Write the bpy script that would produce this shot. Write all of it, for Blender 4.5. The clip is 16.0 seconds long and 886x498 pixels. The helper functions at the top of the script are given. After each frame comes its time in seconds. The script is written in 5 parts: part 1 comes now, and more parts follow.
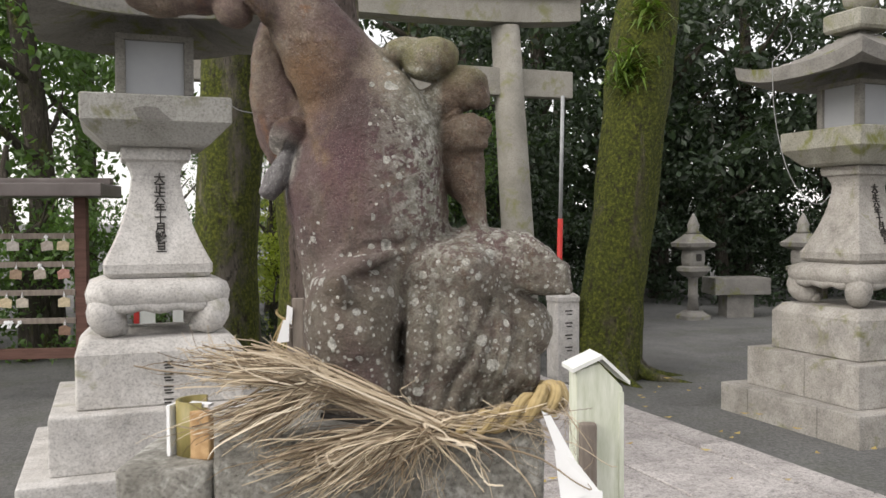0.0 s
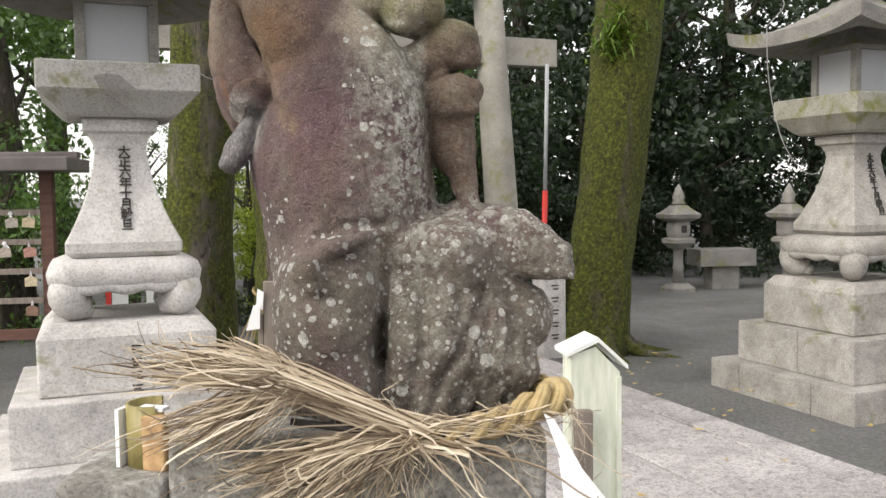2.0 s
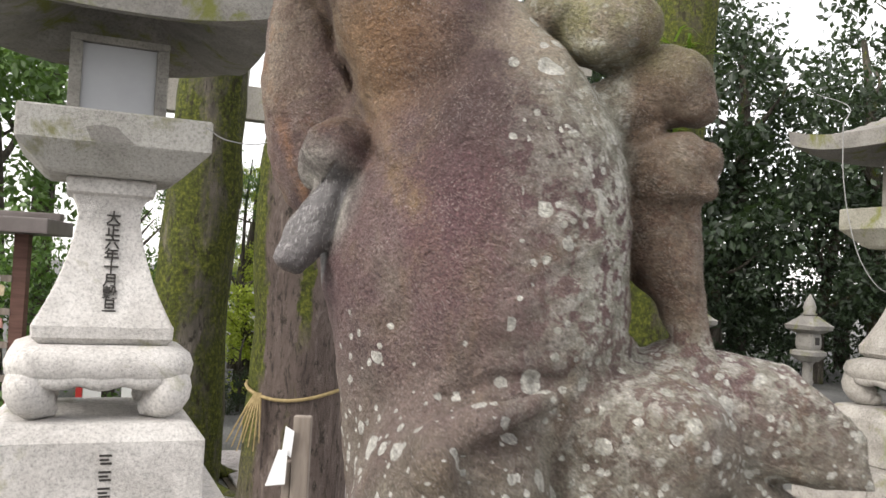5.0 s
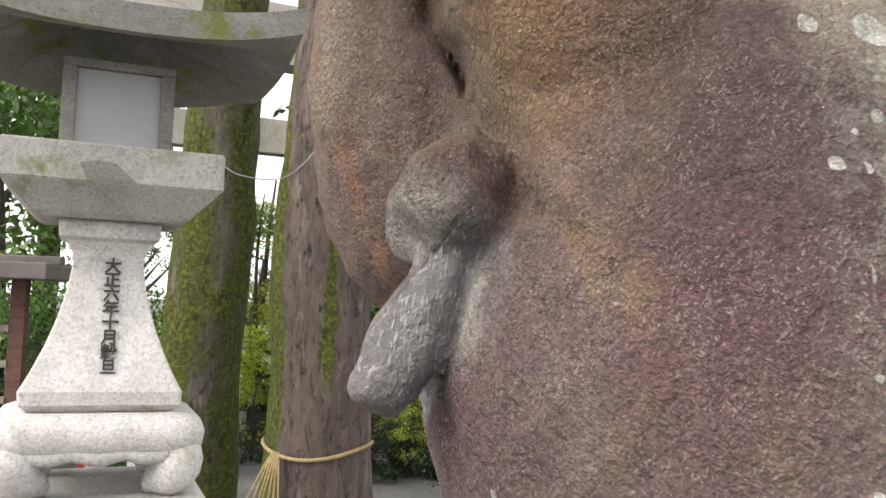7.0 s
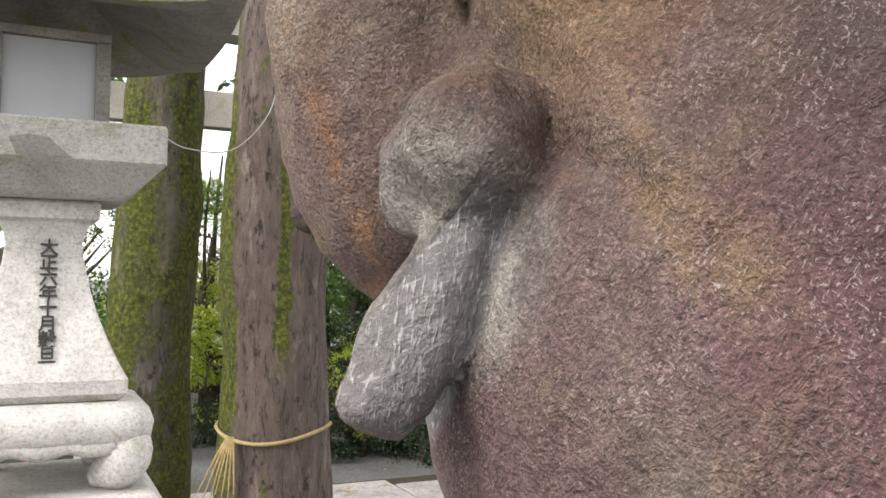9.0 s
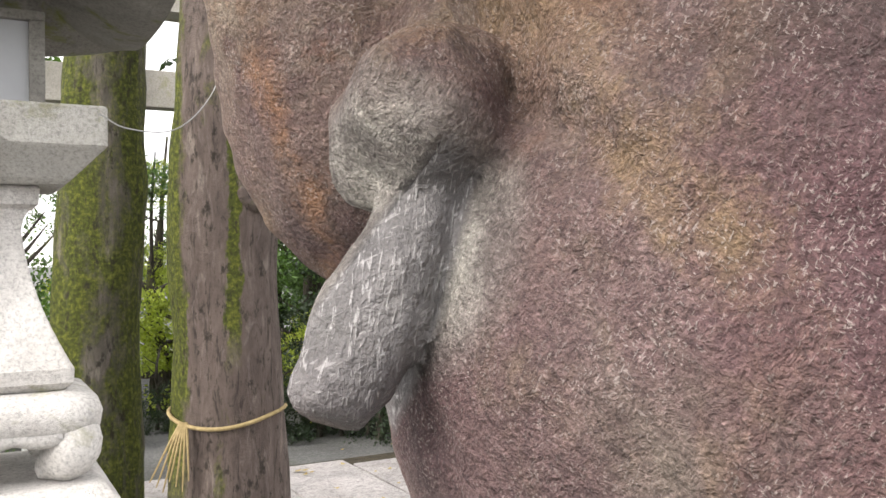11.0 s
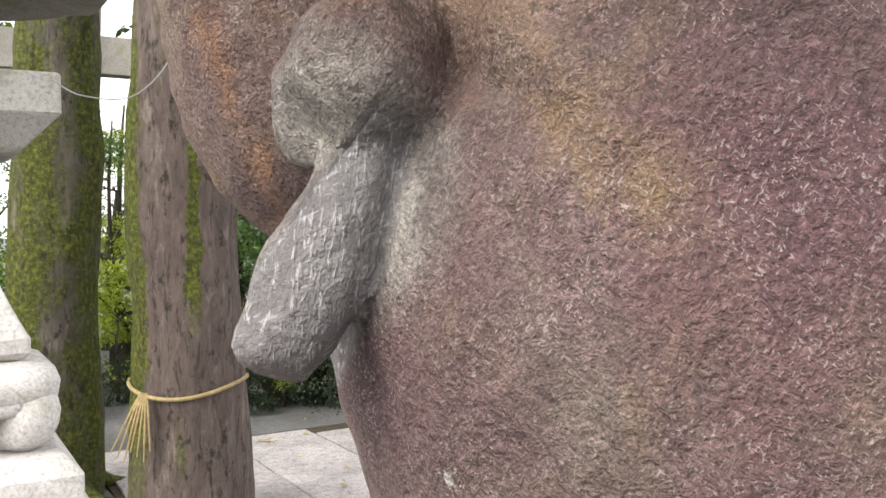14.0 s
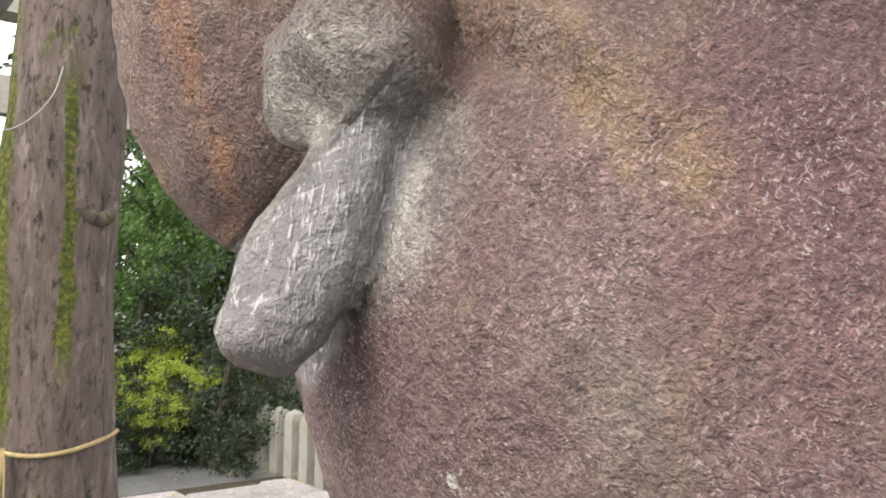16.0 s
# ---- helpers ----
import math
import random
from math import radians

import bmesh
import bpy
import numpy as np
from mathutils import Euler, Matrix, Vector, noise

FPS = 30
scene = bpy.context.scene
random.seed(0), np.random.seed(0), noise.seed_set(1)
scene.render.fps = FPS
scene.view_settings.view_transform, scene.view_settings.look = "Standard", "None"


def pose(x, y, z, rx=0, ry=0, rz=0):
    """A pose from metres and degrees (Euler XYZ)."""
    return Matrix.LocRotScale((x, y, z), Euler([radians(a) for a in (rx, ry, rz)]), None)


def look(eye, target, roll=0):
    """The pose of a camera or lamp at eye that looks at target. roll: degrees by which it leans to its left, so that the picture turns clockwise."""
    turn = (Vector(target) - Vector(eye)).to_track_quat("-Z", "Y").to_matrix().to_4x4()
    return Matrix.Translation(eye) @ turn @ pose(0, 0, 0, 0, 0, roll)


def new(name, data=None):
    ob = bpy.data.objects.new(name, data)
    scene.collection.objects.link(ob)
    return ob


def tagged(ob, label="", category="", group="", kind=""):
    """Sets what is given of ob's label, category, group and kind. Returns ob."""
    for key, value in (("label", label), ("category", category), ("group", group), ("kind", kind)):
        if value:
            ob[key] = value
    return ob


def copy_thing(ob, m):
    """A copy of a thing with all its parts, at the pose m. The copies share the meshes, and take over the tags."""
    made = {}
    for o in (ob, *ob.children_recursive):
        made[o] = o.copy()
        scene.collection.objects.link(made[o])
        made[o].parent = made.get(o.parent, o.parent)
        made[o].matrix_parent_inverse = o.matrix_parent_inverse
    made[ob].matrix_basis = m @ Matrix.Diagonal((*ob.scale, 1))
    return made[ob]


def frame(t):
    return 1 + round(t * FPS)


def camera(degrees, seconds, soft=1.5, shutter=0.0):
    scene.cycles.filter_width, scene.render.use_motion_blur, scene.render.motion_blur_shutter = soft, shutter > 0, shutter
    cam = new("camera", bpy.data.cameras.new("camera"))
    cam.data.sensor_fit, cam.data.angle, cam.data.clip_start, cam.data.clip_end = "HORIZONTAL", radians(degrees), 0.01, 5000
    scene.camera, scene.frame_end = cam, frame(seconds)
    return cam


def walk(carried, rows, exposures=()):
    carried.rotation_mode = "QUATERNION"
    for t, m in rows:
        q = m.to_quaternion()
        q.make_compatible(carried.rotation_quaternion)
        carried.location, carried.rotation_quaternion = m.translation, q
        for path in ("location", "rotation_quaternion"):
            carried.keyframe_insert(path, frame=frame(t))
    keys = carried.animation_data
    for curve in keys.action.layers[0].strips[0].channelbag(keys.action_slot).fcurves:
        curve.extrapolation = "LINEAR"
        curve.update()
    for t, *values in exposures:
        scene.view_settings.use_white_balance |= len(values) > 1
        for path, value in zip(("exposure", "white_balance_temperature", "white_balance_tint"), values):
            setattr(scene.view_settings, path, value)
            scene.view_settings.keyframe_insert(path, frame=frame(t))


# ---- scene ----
cam = camera(53.66, 16.0, soft=1.5, shutter=0.3)
PATH = [
    (0, look((-0.0362, -0.2094, 1.4975), (-0.0676, 1.7894, 1.4343), -0.31)),
    (0.5, look((0.0019, 0.0098, 1.5015), (-0.0403, 2.0084, 1.4386), -0.43)),
    (1, look((-0.0085, 0.0197, 1.4966), (-0.0439, 2.0177, 1.4155), -0.55)),
    (1.5, look((-0.0165, 0.0117, 1.4957), (-0.0357, 2.0089, 1.3932), -0.78)),
    (2, look((-0.0484, 0.0131, 1.5038), (-0.0380, 2.0091, 1.3771), -0.69)),
    (2.5, look((-0.0905, 0.0658, 1.5019), (-0.0488, 2.0602, 1.3580), -0.56)),
    (3, look((-0.1270, 0.1403, 1.4947), (-0.0604, 2.1334, 1.3423), -0.39)),
    (3.5, look((-0.1752, 0.2154, 1.4808), (-0.0813, 2.2089, 1.3504), -0.17)),
    (4, look((-0.2416, 0.3710, 1.4759), (-0.1308, 2.3678, 1.4527), 0.85)),
    (4.5, look((-0.2469, 0.5514, 1.5002), (-0.1724, 2.5493, 1.5554), 1.97)),
    (5, look((-0.2965, 0.6987, 1.5493), (-0.2542, 2.6972, 1.6159), 2.95)),
    (7.5, look((-0.4325, 1.2011, 1.6190), (-0.4136, 3.1961, 1.7596), 1.78)),
    (8, look((-0.4472, 1.2324, 1.6214), (-0.3725, 3.2268, 1.7496), 1.11)),
    (8.5, look((-0.4487, 1.2613, 1.6227), (-0.3446, 3.2559, 1.7274), 0.88)),
    (9, look((-0.4468, 1.2855, 1.6224), (-0.3150, 3.2796, 1.6994), 0.68)),
    (9.5, look((-0.4476, 1.3037, 1.6221), (-0.2776, 3.2957, 1.6767), 0.30)),
    (12, look((-0.4461, 1.3190, 1.6193), (-0.1901, 3.3024, 1.6421), -0.95)),
    (12.5, look((-0.4445, 1.3147, 1.6175), (-0.1854, 3.2977, 1.6406), -0.79)),
    (13, look((-0.4433, 1.3104, 1.6166), (-0.1742, 3.2922, 1.6295), -0.68)),
    (13.5, look((-0.4414, 1.3079, 1.6154), (-0.1488, 3.2864, 1.6066), -0.61)),
    (14, look((-0.4383, 1.3051, 1.6147), (-0.1160, 3.2785, 1.5719), -0.88)),
    (14.5, look((-0.4196, 1.3030, 1.6095), (-0.1458, 3.2834, 1.5547), -1.01)),
    (15, look((-0.4363, 1.3039, 1.6044), (-0.0387, 3.2631, 1.5429), -0.74)),
    (15.5, look((-0.4522, 1.3156, 1.5974), (0.0302, 3.2563, 1.5660), -0.38)),
    (16, look((-0.4864, 1.3409, 1.5821), (0.1026, 3.2497, 1.6807), 0.97)),
]
walk(cam, PATH, [(0.0, 0.36), (0.5, 0.60), (1.0, 0.72), (2.5, 0.67), (4.0, 0.72), (5.0, 0.88), (8.0, 1.06), (12.0, 1.34), (14.5, 1.32), (16.0, 1.48)])

# ---- light: bright overcast morning under trees ----
world = bpy.data.worlds.new("sky")
scene.world = world
world.use_nodes = True
wn, wl = world.node_tree.nodes, world.node_tree.links
sky = wn.new("ShaderNodeTexSky")
sky.sky_type = "NISHITA"
sky.sun_disc = False
sky.sun_elevation, sky.sun_rotation = radians(35), radians(238)
sky.air_density, sky.dust_density, sky.ozone_density = 1.0, 2.0, 1.0
cloud = wn.new("ShaderNodeMix")
cloud.data_type = "RGBA"
cloud.inputs[0].default_value = 0.8
cloud.inputs[7].default_value = (7.2, 6.9, 6.75, 1)
wl.new(sky.outputs["Color"], cloud.inputs[6])
wl.new(cloud.outputs[2], wn["Background"].inputs["Color"])
wn["Background"].inputs["Strength"].default_value = 0.15
sun_data = bpy.data.lights.new("sun", "SUN")
sun_data.energy, sun_data.angle, sun_data.color = 1.9, radians(40), (1.0, 0.95, 0.89)
sun = new("sun", sun_data)
sun.matrix_basis = look((-14, -7, 11), (0, 2, 0))

GZ = 0.10
AX = 21.7
U, V = Vector((0.929, 0.370, 0)), Vector((-0.370, 0.929, 0))


# ---- materials ----
def material(name, rough=0.8, metal=0.0):
    m = bpy.data.materials.new(name)
    m.use_nodes = True
    b = m.node_tree.nodes["Principled BSDF"]
    b.inputs["Roughness"].default_value = rough
    b.inputs["Metallic"].default_value = metal
    b.inputs["Specular IOR Level"].default_value = 0.3
    return m, m.node_tree.nodes, m.node_tree.links, b


def coords(n, l, scale=(1, 1, 1)):
    tc = n.new("ShaderNodeTexCoord")
    mp = n.new("ShaderNodeMapping")
    mp.inputs["Scale"].default_value = scale
    l.new(tc.outputs["Object"], mp.inputs["Vector"])
    return mp.outputs["Vector"]


def tex_noise(n, l, vec, scale, detail=6.0, rough=0.6, dist=0.0):
    t = n.new("ShaderNodeTexNoise")
    t.inputs["Scale"].default_value, t.inputs["Detail"].default_value = scale, detail
    t.inputs["Roughness"].default_value, t.inputs["Distortion"].default_value = rough, dist
    l.new(vec, t.inputs["Vector"])
    return t.outputs["Fac"]


def ramp(n, l, fac, stops):
    r = n.new("ShaderNodeValToRGB")
    e = r.color_ramp.elements
    while len(e) < len(stops):
        e.new(0.5)
    for k, (p, c) in zip(e, stops):
        k.position, k.color = p, (c if len(c) == 4 else (*c, 1)) if not isinstance(c, float) else (c, c, c, 1)
    l.new(fac, r.inputs["Fac"])
    return r.outputs["Color"]


def mixc(n, l, fac, a, b, mode="MIX"):
    x = n.new("ShaderNodeMix")
    x.data_type, x.blend_type = "RGBA", mode
    for s, v in ((x.inputs[0], fac), (x.inputs[6], a), (x.inputs[7], b)):
        if isinstance(v, (int, float)):
            s.default_value = v
        elif isinstance(v, tuple):
            s.default_value = v if len(v) == 4 else (*v, 1)
        else:
            l.new(v, s)
    return x.outputs[2]


def math2(n, l, op, a, b):
    x = n.new("ShaderNodeMath")
    x.operation = op
    for s, v in zip(x.inputs, (a, b)):
        if isinstance(v, (int, float)):
            s.default_value = v
        else:
            l.new(v, s)
    return x.outputs[0]


def bump(n, l, bsdf, height, strength, dist):
    x = n.new("ShaderNodeBump")
    x.inputs["Strength"].default_value, x.inputs["Distance"].default_value = strength, dist
    l.new(height, x.inputs["Height"])
    l.new(x.outputs["Normal"], bsdf.inputs["Normal"])


def stone_mat(name, c1, c2, c3, speck=0.5, moss=0.0, moss_col=(0.16, 0.17, 0.05), scale=2.6):
    """Granite: fine crystal specks, broad stains, optional moss in patches."""
    m, n, l, b = material(name, 0.85)
    v = coords(n, l)
    broad = ramp(n, l, tex_noise(n, l, v, scale, 7, 0.68, 0.4), [(0.3, c1), (0.52, c2), (0.75, c3)])
    fine = ramp(n, l, tex_noise(n, l, v, 80, 4, 0.75), [(0.34, 0.42), (0.48, 0.95), (0.66, 1.25)])
    col = mixc(n, l, speck, broad, fine, "MULTIPLY")
    if moss:
        mm = ramp(n, l, tex_noise(n, l, v, 4.5, 7, 0.65, 0.5), [(0.62 - moss * 0.25, 0.0), (0.72 - moss * 0.2, 1.0)])
        col = mixc(n, l, mm, col, moss_col)
    l.new(col, b.inputs["Base Color"])
    bump(n, l, b, math2(n, l, "ADD", tex_noise(n, l, v, 110, 6, 0.72), math2(n, l, "MULTIPLY", tex_noise(n, l, v, 22, 5, 0.65), 0.8)), 0.8, 0.010)
    return m


M_GRANITE = stone_mat("granite_light", (0.42, 0.40, 0.375), (0.54, 0.52, 0.495), (0.64, 0.62, 0.595), 0.6, 0.10, (0.34, 0.33, 0.24), 3.4)
M_GRANITE_MOSS = stone_mat("granite_weathered", (0.20, 0.19, 0.15), (0.32, 0.31, 0.26), (0.42, 0.41, 0.36), 0.6, 0.35, (0.18, 0.19, 0.06))
# the pale granite again, darkened to put the trees' shade into the far lantern
M_GRANITE_SHADE = stone_mat("granite_in_shade", (0.26, 0.245, 0.215), (0.36, 0.34, 0.31), (0.46, 0.44, 0.41), 0.6, 0.16, (0.22, 0.22, 0.12), 3.4)
M_GRANITE_DECK = stone_mat("granite_chipped", (0.27, 0.26, 0.23), (0.38, 0.37, 0.34), (0.47, 0.46, 0.43), 0.6, 0.18, (0.20, 0.20, 0.10))
M_GRANITE_DARK = stone_mat("granite_dark_roof", (0.16, 0.15, 0.14), (0.24, 0.23, 0.21), (0.34, 0.33, 0.30), 0.55, 0.25)
M_PAVE = stone_mat("paving_granite", (0.38, 0.355, 0.345), (0.48, 0.45, 0.435), (0.56, 0.53, 0.515), 0.9)


def vary(m, low, high):
    """Each piece a little lighter or darker than the next."""
    n, l = m.node_tree.nodes, m.node_tree.links
    b = n["Principled BSDF"]
    src = b.inputs["Base Color"].links[0].from_socket
    oi = n.new("ShaderNodeObjectInfo")
    l.new(mixc(n, l, 1.0, src, ramp(n, l, oi.outputs["Random"], [(0.0, low), (1.0, high)]), "MULTIPLY"), b.inputs["Base Color"])


def grit(m, scale, stops, share=1.0):
    """Dirt and grit lying over a surface."""
    n, l = m.node_tree.nodes, m.node_tree.links
    b = n["Principled BSDF"]
    src = b.inputs["Base Color"].links[0].from_socket
    l.new(mixc(n, l, share, src, ramp(n, l, tex_noise(n, l, coords(n, l), scale, 9, 0.78, 0.3), stops), "MULTIPLY"), b.inputs["Base Color"])


grit(M_PAVE, 24, [(0.36, 0.55), (0.47, 0.95), (0.60, 1.15)])
grit(M_PAVE, 3.0, [(0.34, 0.80), (0.55, 1.05)])
grit(M_GRANITE, 5.0, [(0.34, 0.82), (0.52, 1.08), (0.7, 1.16)])
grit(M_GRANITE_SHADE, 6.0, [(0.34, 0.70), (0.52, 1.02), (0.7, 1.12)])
vary(M_PAVE, 0.80, 1.10)
M_TORII = stone_mat("torii_granite", (0.26, 0.25, 0.21), (0.36, 0.34, 0.30), (0.44, 0.42, 0.37), 0.45, 0.3, (0.26, 0.26, 0.14))


def statue_mat():
    m, n, l, b = material("statue_sandstone", 0.72)
    v = coords(n, l)
    sep = n.new("ShaderNodeSeparateXYZ")
    l.new(v, sep.inputs[0])
    broad = tex_noise(n, l, v, 3.4, 6, 0.62, 0.6)
    col = ramp(n, l, broad, [(0.26, (0.082, 0.058, 0.050)), (0.42, (0.150, 0.092, 0.093)), (0.54, (0.182, 0.122, 0.118)), (0.66, (0.205, 0.168, 0.138)), (0.76, (0.26, 0.215, 0.165))])
    # ochre iron streaks running down
    vs = coords(n, l, (7, 7, 1.6))
    och = ramp(n, l, tex_noise(n, l, vs, 1.3, 5, 0.65, 0.8), [(0.56, 0.0), (0.72, 0.6)])
    col = mixc(n, l, och, col, (0.25, 0.165, 0.08))
    pt = ramp(n, l, tex_noise(n, l, v, 9.5, 7, 0.7, 0.8), [(0.52, 0.0), (0.66, 0.6)])
    col = mixc(n, l, pt, col, (0.19, 0.145, 0.10))
    pd = ramp(n, l, tex_noise(n, l, coords(n, l, (1.3, 1.0, 0.8)), 4.5, 6, 0.65, 0.5), [(0.48, 0.0), (0.60, 0.85)])
    col = mixc(n, l, pd, col, (0.085, 0.052, 0.055))
    hi = n.new("ShaderNodeMapRange")
    hi.inputs[1].default_value, hi.inputs[2].default_value = 1.60, 1.80
    l.new(sep.outputs["Z"], hi.inputs[0])
    up = math2(n, l, "MULTIPLY", hi.outputs[0], ramp(n, l, tex_noise(n, l, v, 8, 7, 0.7, 0.7), [(0.36, 0.1), (0.58, 0.9)]))
    side = n.new("ShaderNodeMapRange")
    side.inputs[1].default_value, side.inputs[2].default_value = -0.27, -0.36
    side.inputs[3].default_value = 0.15
    l.new(math2(n, l, "ADD", sep.outputs["X"], math2(n, l, "MULTIPLY", math2(n, l, "ADD", tex_noise(n, l, v, 12, 5, 0.7), -0.5), 0.16)), side.inputs[0])
    up = math2(n, l, "MULTIPLY", up, side.outputs[0])
    col = mixc(n, l, up, col, ramp(n, l, tex_noise(n, l, v, 16, 6, 0.7), [(0.33, (0.14, 0.085, 0.065)), (0.44, (0.26, 0.195, 0.145)), (0.58, (0.36, 0.295, 0.225)), (0.68, (0.34, 0.18, 0.08))]))
    # an iron-brown stain on the thigh and a dark purple-brown one beside it
    for cen, rad, tone, most in (((-0.345, 1.66, 1.79), 0.11, (0.235, 0.135, 0.065), 0.75), ((-0.205, 1.63, 1.735), 0.175, (0.088, 0.058, 0.055), 0.8), ((-0.255, 1.62, 1.60), 0.10, (0.15, 0.078, 0.088), 0.6), ((-0.125, 1.66, 1.84), 0.13, (0.33, 0.275, 0.205), 0.85), ((-0.10, 1.66, 1.73), 0.10, (0.26, 0.25, 0.195), 0.7)):
        far = n.new("ShaderNodeVectorMath")
        far.operation = "DISTANCE"
        far.inputs[1].default_value = cen
        l.new(v, far.inputs[0])
        st = n.new("ShaderNodeMapRange")
        st.inputs[1].default_value, st.inputs[2].default_value = rad, rad * 0.45
        st.inputs[4].default_value = most
        l.new(math2(n, l, "ADD", far.outputs["Value"], math2(n, l, "MULTIPLY", math2(n, l, "ADD", tex_noise(n, l, v, 13, 7, 0.72), -0.5), 0.22)), st.inputs[0])
        col = mixc(n, l, st.outputs[0], col, tone)
    # ochre seam along the slanting edge of the thigh
    sx = math2(n, l, "MULTIPLY", math2(n, l, "ADD", sep.outputs["X"], 0.345), 0.91)
    sz = math2(n, l, "MULTIPLY", math2(n, l, "ADD", sep.outputs["Z"], -1.693), 0.41)
    seam = math2(n, l, "ABSOLUTE", math2(n, l, "ADD", math2(n, l, "ADD", sx, sz), math2(n, l, "MULTIPLY", math2(n, l, "ADD", tex_noise(n, l, v, 24, 6, 0.7), -0.5), 0.10)), 0.0)
    sm = n.new("ShaderNodeMapRange")
    sm.inputs[1].default_value, sm.inputs[2].default_value = 0.019, 0.002
    l.new(seam, sm.inputs[0])
    sl = n.new("ShaderNodeMapRange")
    sl.inputs[1].default_value, sl.inputs[2].default_value = 1.56, 1.63
    l.new(sep.outputs["Z"], sl.inputs[0])
    col = mixc(n, l, math2(n, l, "MULTIPLY", math2(n, l, "MULTIPLY", sm.outputs[0], sl.outputs[0]), ramp(n, l, tex_noise(n, l, v, 26, 6, 0.7), [(0.40, 0.05), (0.60, 0.75)])), col, (0.27, 0.185, 0.105))
    # rusty rim of the far haunch
    rx = math2(n, l, "ABSOLUTE", math2(n, l, "ADD", math2(n, l, "ADD", math2(n, l, "MULTIPLY", math2(n, l, "ADD", sep.outputs["X"], 0.517), 0.93), math2(n, l, "MULTIPLY", math2(n, l, "ADD", sep.outputs["Z"], -1.80), 0.36)), math2(n, l, "MULTIPLY", math2(n, l, "ADD", tex_noise(n, l, v, 22, 6, 0.7), -0.5), 0.05)), 0.0)
    rm = n.new("ShaderNodeMapRange")
    rm.inputs[1].default_value, rm.inputs[2].default_value = 0.012, 0.002
    l.new(rx, rm.inputs[0])
    col = mixc(n, l, math2(n, l, "MULTIPLY", math2(n, l, "MULTIPLY", rm.outputs[0], sl.outputs[0]), ramp(n, l, tex_noise(n, l, v, 18, 6, 0.7), [(0.42, 0.0), (0.60, 0.65)])), col, (0.33, 0.17, 0.085))
    # grey-green weathering of the head and the cub
    head = n.new("ShaderNodeMapRange")
    head.inputs[1].default_value, head.inputs[2].default_value = 1.52, 1.34
    l.new(sep.outputs["Z"], head.inputs[0])
    grn = ramp(n, l, tex_noise(n, l, v, 6.5, 7, 0.65), [(0.3, 0.25), (0.55, 0.95)])
    hm = math2(n, l, "MULTIPLY", head.outputs[0], grn)
    col = mixc(n, l, math2(n, l, "MULTIPLY", hm, 0.9), col, ramp(n, l, tex_noise(n, l, v, 21, 6, 0.7, 0.4), [(0.34, (0.105, 0.088, 0.064)), (0.50, (0.185, 0.163, 0.124)), (0.66, (0.265, 0.245, 0.195))]))
    # pale lichen rosettes, thickest along the back and over the head
    back = n.new("ShaderNodeMapRange")
    back.inputs[1].default_value, back.inputs[2].default_value = -0.23, -0.11
    l.new(sep.outputs["X"], back.inputs[0])
    area = math2(n, l, "MAXIMUM", math2(n, l, "MULTIPLY", back.outputs[0], 1.0), math2(n, l, "MULTIPLY", head.outputs[0], 0.95))
    total = None
    for sc, r0, seed in ((17, 0.28, 0.0), (38, 0.37, 5.0), (80, 0.42, 9.0)):
        mp = n.new("ShaderNodeMapping")
        mp.inputs["Location"].default_value = (seed, seed * 0.7, seed * 0.3)
        wob = n.new("ShaderNodeTexNoise")
        wob.inputs["Scale"].default_value = sc * 2.2
        l.new(v, wob.inputs["Vector"])
        wm = n.new("ShaderNodeMix")
        wm.data_type, wm.blend_type = "RGBA", "ADD"
        wm.inputs[0].default_value = 0.016 * 17 / sc
        l.new(v, wm.inputs[6])
        l.new(wob.outputs["Color"], wm.inputs[7])
        l.new(wm.outputs[2], mp.inputs["Vector"])
        vo = n.new("ShaderNodeTexVoronoi")
        vo.inputs["Scale"].default_value = sc
        l.new(mp.outputs["Vector"], vo.inputs["Vector"])
        sv = n.new("ShaderNodeSeparateColor")
        l.new(vo.outputs["Color"], sv.inputs[0])
        keep = math2(n, l, "LESS_THAN", sv.outputs[0], math2(n, l, "MULTIPLY", area, 0.85))
        size = math2(n, l, "MULTIPLY", sv.outputs[1], r0)
        disc = math2(n, l, "LESS_THAN", vo.outputs["Distance"], size)
        one = math2(n, l, "MULTIPLY", keep, disc)
        total = one if total is None else math2(n, l, "MAXIMUM", total, one)
    lich = ramp(n, l, tex_noise(n, l, v, 60, 4, 0.7), [(0.3, (0.31, 0.305, 0.27)), (0.6, (0.64, 0.63, 0.58))])
    soft = math2(n, l, "MULTIPLY", total, ramp(n, l, tex_noise(n, l, v, 120, 4, 0.7), [(0.28, 0.6), (0.5, 1.0)]))
    col = mixc(n, l, soft, col, lich)
    crust_n = ramp(n, l, tex_noise(n, l, v, 52, 8, 0.72, 0.4), [(0.46, 0.0), (0.51, 0.9)])
    crust_a = math2(n, l, "MULTIPLY", crust_n, math2(n, l, "MULTIPLY", math2(n, l, "MULTIPLY", back.outputs[0], math2(n, l, "SUBTRACT", 1.0, math2(n, l, "MULTIPLY", head.outputs[0], 0.6))), ramp(n, l, tex_noise(n, l, v, 7, 5, 0.6), [(0.32, 0.25), (0.5, 1.0)])))
    col = mixc(n, l, crust_a, col, ramp(n, l, tex_noise(n, l, v, 48, 5, 0.7), [(0.32, (0.20, 0.195, 0.15)), (0.48, (0.36, 0.355, 0.29)), (0.62, (0.62, 0.61, 0.55))]))
    cub = n.new("ShaderNodeMapRange")
    cub.inputs[1].default_value, cub.inputs[2].default_value = -0.078, -0.062
